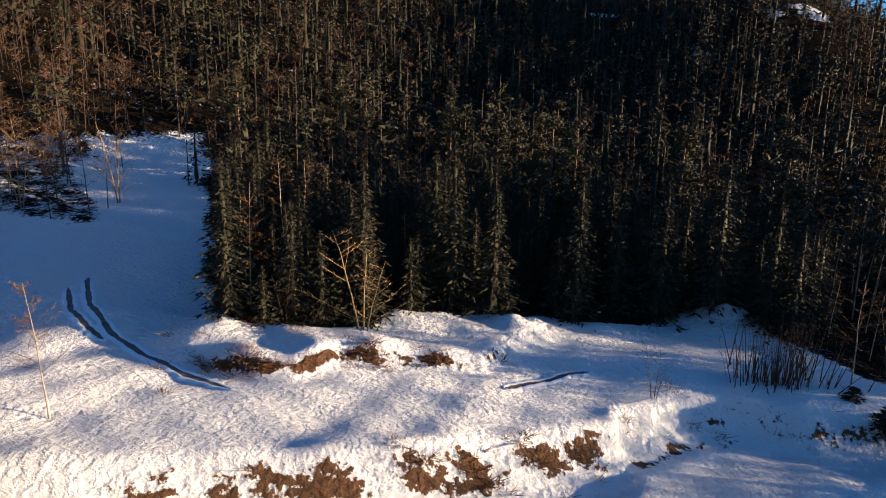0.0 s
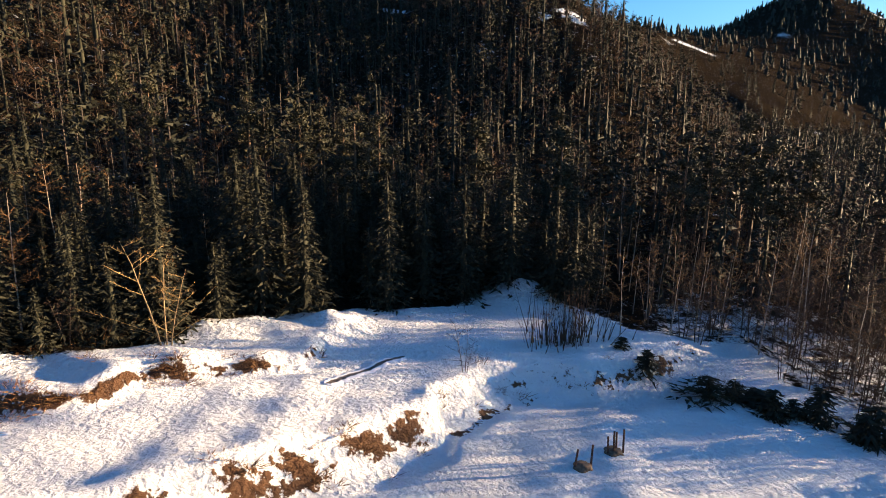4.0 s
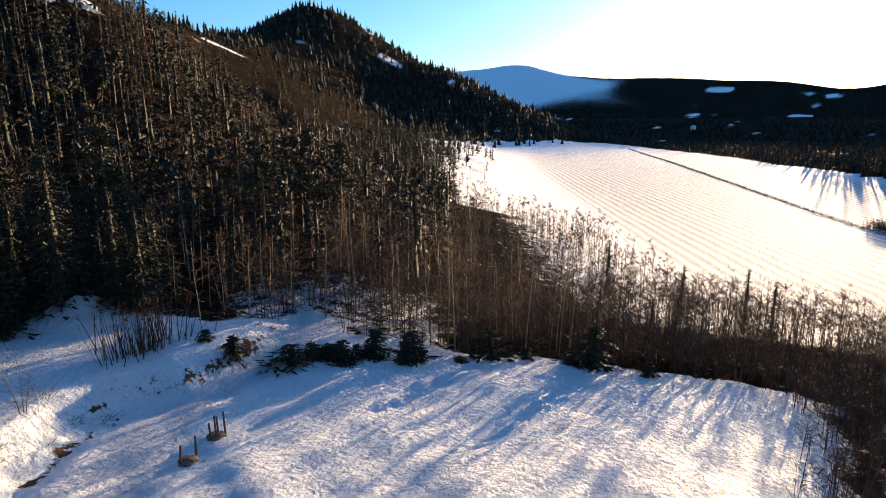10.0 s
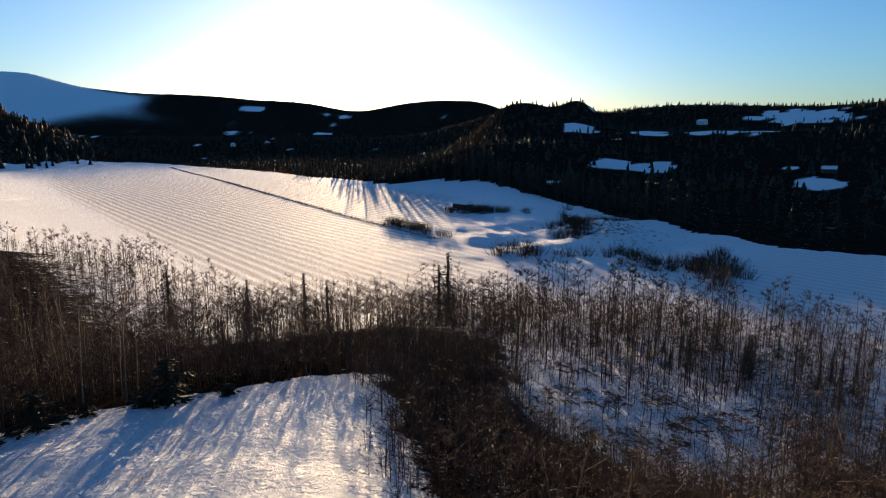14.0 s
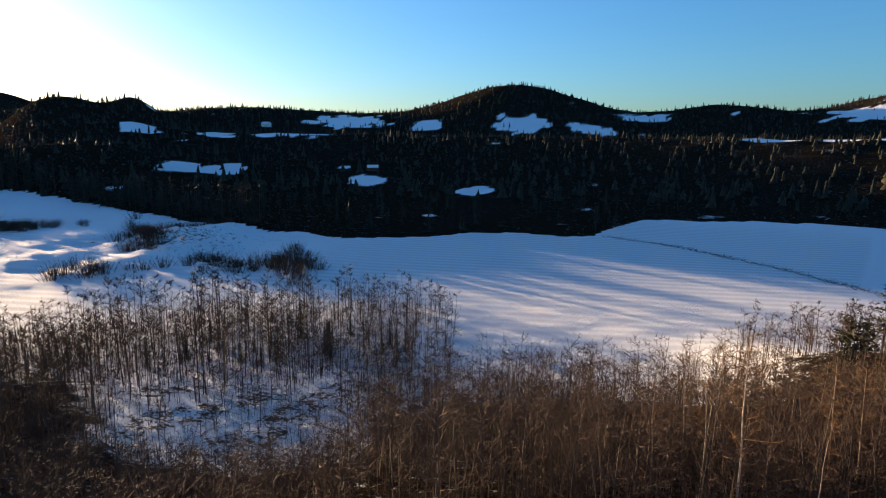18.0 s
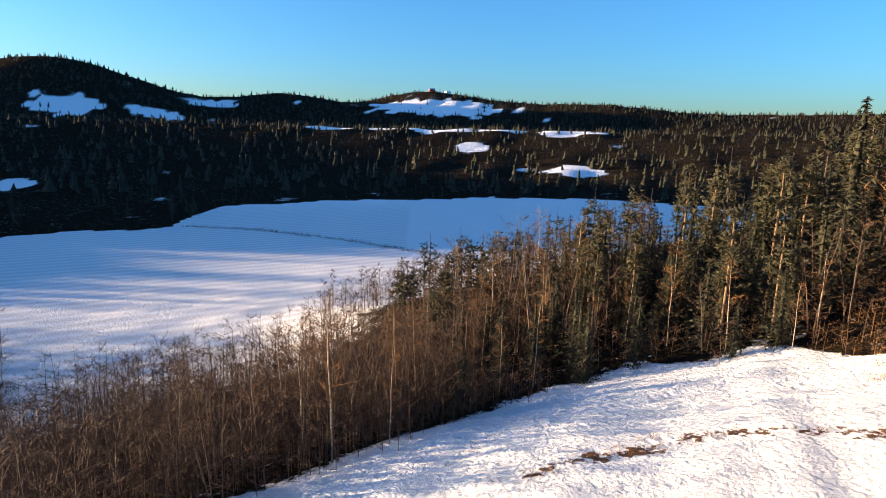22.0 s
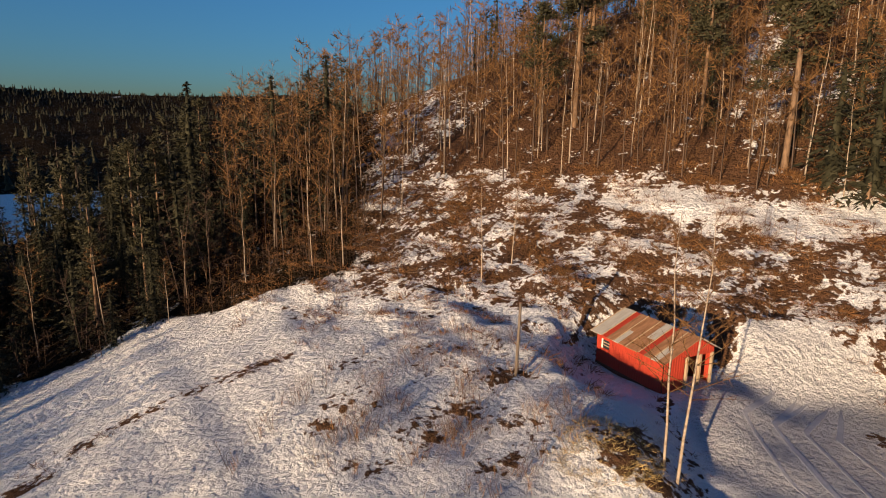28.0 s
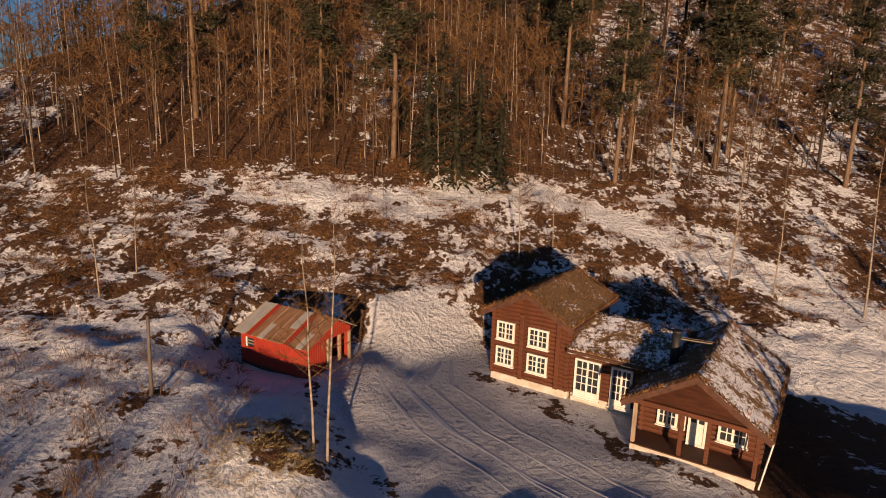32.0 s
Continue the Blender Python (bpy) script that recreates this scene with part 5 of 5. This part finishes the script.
for n in range(9):
    a, r = radians(171.5 + 0.9 * n), 60 + 8 * math.sin(n * 4.3)
    plant("alder", -r * math.sin(a), r * math.cos(a), 0.95 + 0.2 * math.sin(n * 1.9))
# trees that stand out
for n in range(16):
    a, r = radians(160.5 + 0.95 * n), 62 + 9 * math.sin(n * 2.7)
    plant(("alder", "birch", "alder", "alder")[n % 4], -r * math.sin(a), r * math.cos(a), (1.5, 1.05, 1.2, 1.35)[n % 4])
for az, r, h, kind in ((-30.3, 62, 15.5, "pine_tree"), (-22, 66, 15, "pine_tree"), (-60.5, 105, 12, "spruce"), (-77.5, 96, 10, "spruce"), (-84.5, 92, 8.5, "spruce"), (-90, 88, 9.5, "spruce"),
                       (-92.3, 84, 8, "spruce"), (-104.5, 88, 12, "spruce"), (-103.6, 87, 10, "spruce"), (178, 60, 8, "spruce"), (175.5, 62, 8, "spruce"), (174, 58, 10, "pine_tree"),
                       (140.7, 64, 15.5, "spruce"), (134, 66, 14, "spruce"), (129.5, 70, 14, "spruce"), (88.0, 62, 11, "spruce"), (85.5, 61, 12, "spruce"), (83.5, 63, 11, "spruce"), (81.5, 61, 9, "spruce"), (86.8, 66, 13, "spruce"),
                       (-48, 70, 15, "pine_tree"), (-51, 74, 14, "pine_tree"), (-46, 78, 16, "pine_tree")):
    a = radians(az)
    k = 1 if kind == "pine_tree" else 3 if 80 < az < 90 else 4
    full = 17 if kind == "pine_tree" else 7.5 if 80 < az < 90 else 11.5
    plant(kind, -r * math.sin(a), r * math.cos(a), h / full, k, label="tall " + ("pine with a pale bare stem and bushy top" if kind == "pine_tree" else "dark spruce rising over the leafless trees"))

juniper_shapes = [spruce(h, 0.34, 10, 8, 200 + i)[1] for i, h in enumerate((1.7, 1.3, 2.2))]
JUNIPERS = [mesh_of("juniper_bush", s, needle) for s in juniper_shapes]
spots = [(24.4, 31.3), (26.0, 31.0), (28.4, 27.0), (29.2, 26.6), (29.6, 25.4), (30.2, 26.4), (30.4, 24.6), (31.0, 25.2), (31.4, 24.0), (31.9, 23.4), (31.8, 22.0), (33.3, 21.2), (34.5, 19.8), (35.8, 17.8), (37.2, 15.6), (38.4, 13.0), (39.6, 10.5), (40.5, 8.0), (41.6, 5.2)]
for n, (x, y) in enumerate(spots):
    ob = tagged(new("juniper_bush", JUNIPERS[n % 3]), "low dark evergreen bush at the snowy field's edge", "bush", "evergreen bushes along the field")
    s = 0.75 + 0.9 * ((n * 7) % 5) / 5
    x, y = x + 0.7 * math.sin(n * 5.1), y + 0.7 * math.cos(n * 3.7)
    ob.matrix_world = pose(x, y, height(x, y) - 0.2, 6 * math.sin(n), 6 * math.cos(n * 2), n * 71) @ Matrix.Diagonal((s * 1.7, s * 1.35, s * (0.8 + 0.3 * math.sin(n * 2.3)), 1))

rnd = np.random.RandomState(77)
np.random.seed(77)
m = 150
root = np.stack([rnd.normal(0, 1.6, m), rnd.normal(0, 0.9, m), np.full(m, -0.15)], -1)
tip = root * (1.15, 1.15, 1) + np.stack([rnd.normal(0, 0.45, m), rnd.normal(0, 0.4, m), rnd.uniform(2.0, 5.0, m)], -1)
k = np.repeat(np.arange(m), 3)
side = root[k] + (tip - root)[k] * rnd.uniform(0.3, 0.9, (3 * m, 1))
stem_clump = spikes(np.concatenate([root, side]), np.concatenate([tip, side + rnd.normal(size=side.shape) * (0.2, 0.2, 0.1) + (0, 0, 0.35)]), np.concatenate([np.full(m, 0.085), np.full(3 * m, 0.04)]))
clump = tagged(new("willow_clump", mesh_of("willow_clump", stem_clump, brown_twig)), "clump of thin upright leafless stems on the terrace edge", "shrub")
clump.matrix_world = pose(21.6, 34.4, height(21.6, 34.4), 0, 0, -4)
for x, y, s in ((-9, 36.4, 0.9), (29, 27.3, 0.8), (27.2, 6.8, 0.35), (13.8, 32.0, 0.5), (-34, -16.5, 0.7), (27.6, 26.6, 0.9)):
    ob = tagged(new("leafless_shrub", mesh_of("leafless_shrub", thicket(1.9, 46, int(x * 9) % 50 + 400, 1.6, 0.028), twig)), "small brown leafless shrub standing in the snow", "shrub")
    ob.matrix_world = pose(x, y, height(x, y)) @ Matrix.Diagonal((s, s, s, 1))


def post_group(x, y, count):
    g = tagged(new("fence_posts"), "old wooden posts standing on a small stone heap in snow", "fence")
    g.matrix_world = pose(x, y, height(x, y))
    r = random.Random(count)
    bm = bmesh.new()
    bmesh.ops.create_icosphere(bm, subdivisions=3, radius=0.5)
    for v in bm.verts:
        v.co += v.co.normalized() * 0.2 * noise.noise(v.co * 3)
        v.co.z *= 0.45
    part("base_stone", bm, conifer_bark, g, "dark stone")
    for k in range(count):
        px, py = -0.45 + 0.9 * k / max(1, count - 1), r.uniform(-0.15, 0.15)
        part("post", rod(bmesh.new(), (px, py, -0.1), (px + r.uniform(-0.1, 0.1), py + r.uniform(-0.06, 0.06), r.uniform(1.0, 1.35)), 0.06, 0.05, 7), dark_board, g)


post_group(17.4, 22.3, 4)
post_group(15.1, 21.5, 2)
grey_pole = varied("greyed_wood", (0.07, 0.055, 0.045), (0.19, 0.15, 0.12), 4, 0.85, False, (3, 3, 0.3), 0.4)
pole = tagged(new("wooden_pole"), "bare weathered wooden pole standing in the snow", "pole")
pole.matrix_world = pose(-31.0, -11.6, height(-31.0, -11.6))
part("shaft", rod(bmesh.new(), (0, 0, -0.4), (-0.12, 0.05, 3.9), 0.09, 0.07, 10), grey_pole, pole, smooth=True)
part("pole_cap", rod(bmesh.new(), (-0.12, 0.05, 3.9), (-0.12, 0.05, 3.95), 0.1, 0.08, 10), dark_board, pole)

a = radians(-48.1)
mx, my = -1120 * math.sin(a), 1120 * math.cos(a)
mast = tagged(new("radio_mast"), "thin lattice radio mast on the wooded hilltop", "mast")
mast.matrix_world = pose(mx, my, height(mx, my))
for k in range(3):
    c, s = math.cos(k * 2.094), math.sin(k * 2.094)
    part("leg", rod(bmesh.new(), (2.2 * c, 2.2 * s, -1), (0.5 * c, 0.5 * s, 30), 0.55, 0.4, 5), grey_roof, mast)
for z in range(3, 27, 4):
    f = 2.2 - 1.7 * z / 27
    bm = bmesh.new()
    for k in range(3):
        c, s, c2, s2 = math.cos(k * 2.094), math.sin(k * 2.094), math.cos((k + 1) * 2.094), math.sin((k + 1) * 2.094)
        rod(bm, (f * c, f * s, z), (f * c2, f * s2, z + 2.5), 0.3, 0.3, 4)
    part("brace", bm, grey_roof, mast)


def barn(x, y, turn, L, D, H, wall, roof, name, label, cat):
    g = tagged(new(name), label, cat)
    g.matrix_world = pose(x, y, height(x, y), 0, 0, turn)
    box("wall", wall, g, -L / 2, L / 2, -D / 2, D / 2, -0.5, H, 0.02)
    bm = bmesh.new()
    v = [bm.verts.new((sx * (L / 2 + 0.3), yy, z)) for sx in (-1, 1) for yy, z in ((-D / 2 - 0.4, H - 0.2), (0, H + D * 0.32), (D / 2 + 0.4, H - 0.2))]
    for f in ((0, 1, 4, 3), (1, 2, 5, 4), (0, 2, 1), (3, 4, 5), (0, 3, 5, 2)):
        bm.faces.new([v[i] for i in f])
    bmesh.ops.recalc_face_normals(bm, faces=bm.faces)
    part("roof", bm, roof, g)
    for k in (-0.25, 0.25):
        box("window", white_paint, g, k * L - 0.5, k * L + 0.5, -D / 2 - 0.06, -D / 2 + 0.02, H * 0.4, H * 0.4 + 1.0, 0)
    return g


snow_roof = varied("snowy_roof", (0.7, 0.71, 0.74), (0.86, 0.86, 0.87), 1.0, 0.85, False)
barn(267, -71, 30, 9, 5, 2.4, dark_board, snow_roof, "field_barn", "small dark field barn with a snowy roof", "barn")
for az, r, turn, wall in ((-136, 445, 60, dark_board), (179, 1335, 10, red_board), (177.5, 1350, 40, white_paint), (-126, 940, 15, white_paint), (-83, 1250, 0, white_paint), (-86, 1300, 20, red_board)):
    a = radians(az)
    barn(-r * math.sin(a), r * math.cos(a), turn, 8 if r < 500 else 13, 6 if r < 500 else 8, 2.6 if r < 500 else 5, wall, snow_roof, "farmhouse", "distant farmhouse with a snowy roof among fields", "house")

# ---------------------------------------------------------------- grass, scrub and brash
tufts = [tussock(0.46, 26, 500 + i) for i in range(4)]


def near_scrub(x, y):
    w, az = -0.97 * x - 0.06 * y, bearing(x, y)
    bare_patch = step(-0.05, 0.25, wave(x, y, 5, 61) + 0.5 * wave(x, y, 2.2, 62))
    s = np.maximum(step(36, 44, w) * step(40, 48, az) * step(152, 142, az), 0.55 * step(27, 38, w) * step(98, 106, az) * step(140, 128, az))
    return s * bare_patch * step(3.4, 4.8, near_line(x, y, YARD)) * (0.5 + 0.5 * step(1.6, 3, near_line(x, y, HILL_ROAD))) * (np.hypot(x + 37.9, y + 5.8) > 3.6) * (np.hypot(x + 35, y - 8) > 5)


def bank_scrub(x, y):
    b = y - np.interp(x, TERRACE_X, TERRACE_Y)
    s = 0.8 * np.exp(-((b + 1.2) / 1.0) ** 2) * step(-16, -12, x) * step(32, 28, x) * step(0.1, 0.35, wave(x, y, 2.6, 65)) * (0.35 + 0.65 * step(12, 8, x))
    t = np.exp(-((y - np.interp(x, BANK_X, BANK_Y) - 0.7) / 0.7) ** 2) * step(-15, -12, x) * step(5, 3, x) * step(-0.1, 0.2, wave(x, y, 4.2, 68))
    u = 0.09 * step(0, 0.3, wave(x, y, 3, 67)) * knoll(x, y, 18, 43, 1.0, 6, 10)
    return np.maximum(np.maximum(s, t), u)


def streak_scrub(x, y):
    return 0.8 * np.exp(-(near_line(x, y, STREAKS) / 0.7) ** 2) + 0.25 * np.exp(-((near_line(x, y, YARD) - 5.2) / 0.8) ** 2) * (x > -36)


grass_spots = np.concatenate([sized(sow(16000, 30, 66, 44, 140, near_scrub, 41), 0.6, 1.3, 41), sized(sow(8000, 22, 44, -48, 28, bank_scrub, 42), 0.6, 1.2, 42), sized(sow(5000, 20, 42, 60, 172, streak_scrub, 43), 0.25, 0.6, 43)])
stuff("dry_grass", [(scatter(tufts, grass_spots, 44), dry_grass)], "tufts of dry brown grass and heather through the snow", "grass")
foot_spots = sized(sow(3200, 42, 72, 52, 142, lambda x, y: 0.5 * near_scrub(x, y) + 0.6 * wood(x, y) * step(72, 60, -0.97 * x), 50, 1.1), 0.3, 0.85, 50)
stuff("slope_brush", [(scatter(shrubs, foot_spots, 51), twig)], "orange-brown brush along the foot of the wood", "brush")
twigs_low = [thicket(1.3, 9, 520 + i, 0.7, 0.03) for i in range(3)]


def red_shrubs(x, y):
    return 0.4 * step(10, 3, np.hypot((x + 26.5) / 1.0, (y + 13.5) / 0.85)) * step(-0.3, 0.3, wave(x, y, 3.5, 66)) + 0.12 * near_scrub(x, y)


shrub_spots = np.concatenate([sized(sow(9000, 20, 62, 50, 150, red_shrubs, 45), 0.5, 1.1, 45), sized(sow(2200, 21, 38, 92, 138, red_shrubs, 46), 0.45, 1.1, 46)])
stuff("heath_shrubs", [(scatter(twigs_low, shrub_spots, 46), twig)], "low reddish leafless shrubs in the snow", "shrubs")
# pale dry grass on the bank between the yard and the shrubs
straw = varied("straw", (0.2, 0.14, 0.06), (0.5, 0.37, 0.17), 0.8, 0.9)
bank_tufts = sized(sow(2600, 20, 40, 92, 112, lambda x, y: 0.75 * step(2.9, 1.2, np.hypot((x + 26.6) / 1.15, y + 5.4) + 0.7 * wave(x, y, 2, 75)), 52), 0.35, 0.75, 52)
stuff("pale_grass", [(scatter(tufts, bank_tufts, 53), straw)], "pale yellow dry grass on the bank beside the yard", "grass")
# brash: felled branches lying on the slope
rnd = np.random.RandomState(9)
spots = sow(700, 38, 60, 60, 130, near_scrub, 47)
a, ln = rnd.uniform(0, 6.28, len(spots)), rnd.uniform(0.8, 2.6, len(spots))
root = spots[:, :3] + (0, 0, 0.1)
tip = root + np.stack([np.cos(a) * ln, np.sin(a) * ln, rnd.uniform(0.0, 0.8, len(spots))], -1)
np.random.seed(9)
stuff("felled_branches", [(spikes(root, tip, np.full(len(root), 0.09)), alder_bark)], "felled branches lying on the cleared slope", "branches")
# bushes and ditches in the valley
valley = [thicket(3.0, 46, 540 + i, 2.0, 0.11) for i in range(3)]
DITCH = ((709, 154), (520, 80), (400, 37), (251, -16), (183, -42))
BOUNDARY = ((79, -207), (54, -203), (21, -187), (-3, -169), (-18, -155), (-40, -140))


def pit(x, y):
    return (knoll(x, y, -116, 215, 1.0, 5, 22) + knoll(x, y, -129.5, 158, 1.0, 5, 12) + knoll(x, y, -125, 160, 0.7, 9, 5) + knoll(x, y, -107, 262, 1.0, 12, 6) + knoll(x, y, -121, 172, 0.7, 5, 4)
            + knoll(x, y, -112, 165, 0.8, 9, 6) + knoll(x, y, -119, 235, 0.5, 16, 6) + 0.8 * np.exp(-(near_line(x, y, ((225, -30), (205, -40), (190, -44))) / 2) ** 2))


stuff("valley_bushes", [(scatter(valley, sized(sow(5000, 130, 290, -140, -96, pit, 48, 1.5), 0.7, 1.4, 48), 49), grey_twig)], "brown bushes round the snowy gravel pit", "bushes")
ditch_bush = [thicket(0.8, 16, 560 + i, 1.6, 0.09) for i in range(2)]
for name, line, label in (("ditch_growth", DITCH, "dry growth along a ditch between snowy fields"), ("boundary_growth", BOUNDARY, "dark dry growth along the edge of a field")):
    pts = []
    for (x0, y0), (x1, y1) in zip(line, line[1:]):
        n = int(math.hypot(x1 - x0, y1 - y0) / 1.1)
        f = (np.arange(n) + 0.5) / n
        pts.append(np.stack([x0 + (x1 - x0) * f + rnd.normal(0, 0.4, n), y0 + (y1 - y0) * f + rnd.normal(0, 0.4, n)], -1))
    pts = np.concatenate(pts)
    stuff(name, [(scatter(ditch_bush, np.stack([pts[:, 0], pts[:, 1], lie(pts[:, 0], pts[:, 1]), rnd.uniform(0.6, 1.3, len(pts))], -1), 57), grey_twig)], label, "bushes")

# wheel ruts where the side track leaves the terrace road, their shadow painted dark
rut_shade_mat = varied("rut_shade", (0.035, 0.028, 0.022), (0.16, 0.13, 0.11), 2.0, 0.6, False)
for line in (((-28.6, 45.5), (-27.7, 43.8), (-24.4, 38.6), (-20.6, 34.2), (-17.2, 31.5), (-13.9, 29.3), (-10.3, 27.3)), ((-28.3, 42.4), (-24.9, 37.3), (-22.1, 34.4), (-20.2, 32.9)), ((3.6, 30.2), (5.0, 31.4), (7.8, 33.6), (9.4, 34.4))):
    n = 60
    t = np.linspace(0, len(line) - 1, n)
    px, py = np.interp(t, np.arange(len(line)), [p[0] for p in line]), np.interp(t, np.arange(len(line)), [p[1] for p in line])
    dx, dy = np.gradient(px), np.gradient(py)
    ln = np.hypot(dx, dy)
    bm = bmesh.new()
    rows = []
    for i in range(n):
        w = 0.17 + 0.03 * math.sin(i * 0.9) + 0.03 * math.sin(i * 2.3)
        w *= min(1, i / 4, (n - 1 - i) / 4) + 0.02
        ox, oy = -dy[i] / ln[i], dx[i] / ln[i]
        row = []
        for f, up in ((-3.4, -0.05), (-1.6, 0.1), (-1.0, 0.05), (1.0, 0.03), (1.6, 0.07), (3.0, -0.05)):
            x, y = px[i] + ox * w * f, py[i] + oy * w * f
            row.append(bm.verts.new((x, y, height(x, y) + up)))
        rows.append(row)
    for i in range(n - 1):
        for j in range(5):
            f = bm.faces.new((rows[i][j], rows[i + 1][j], rows[i + 1][j + 1], rows[i][j + 1]))
            f.material_index = 1 if j == 2 else 0
    bmesh.ops.recalc_face_normals(bm, faces=bm.faces)
    me2 = bpy.data.meshes.new("wheel_rut")
    bm.to_mesh(me2)
    bm.free()
    me2.polygons.foreach_set("use_smooth", np.ones(len(me2.polygons), bool))
    me2.materials.append(snow_roof)
    me2.materials.append(rut_shade_mat)
    tagged(new("wheel_rut", me2), "wheel rut with its shadow painted dark and thrown-up snow beside it", "rut", kind="structure")

# tyre marks pressed into the yard's snow
tyre_mat = varied("tyre_pressed_snow", (0.38, 0.38, 0.4), (0.54, 0.54, 0.56), 3.0, 0.7, False)
for shift, bow in ((-1.9, 0.0), (-0.4, 0.15), (0.5, -0.3), (1.9, -0.1), (2.6, 0.5)):
    bm = bmesh.new()
    n, rows = 40, []
    for i in range(n):
        f = i / (n - 1)
        x = -22.5 - 17 * f
        y = float(np.interp(-x, (20, 25, 30.5, 35.5, 40), (10.5, 7, 2.5, 0.2, 1.5))) + shift * (1 - 0.35 * f) + bow * math.sin(3.1 * f) * 2
        w = 0.13 * (min(1, i / 3, (n - 1 - i) / 3) + 0.05)
        rows.append([bm.verts.new((x + 0.55 * d, y + 0.83 * d, height(x + 0.55 * d, y + 0.83 * d) + up)) for d, up in ((-1.6 * w, -0.05), (-w, 0.012), (w, 0.012), (1.6 * w, -0.05))])
    for r0, r1 in zip(rows, rows[1:]):
        for j in range(3):
            bm.faces.new((r0[j], r1[j], r1[j + 1], r0[j + 1]))
    bmesh.ops.recalc_face_normals(bm, faces=bm.faces)
    me3 = bpy.data.meshes.new("tyre_track")
    bm.to_mesh(me3)
    bm.free()
    me3.materials.append(tyre_mat)
    tagged(new("tyre_track", me3), "tyre mark pressed into the packed snow of the yard", "track", kind="structure")
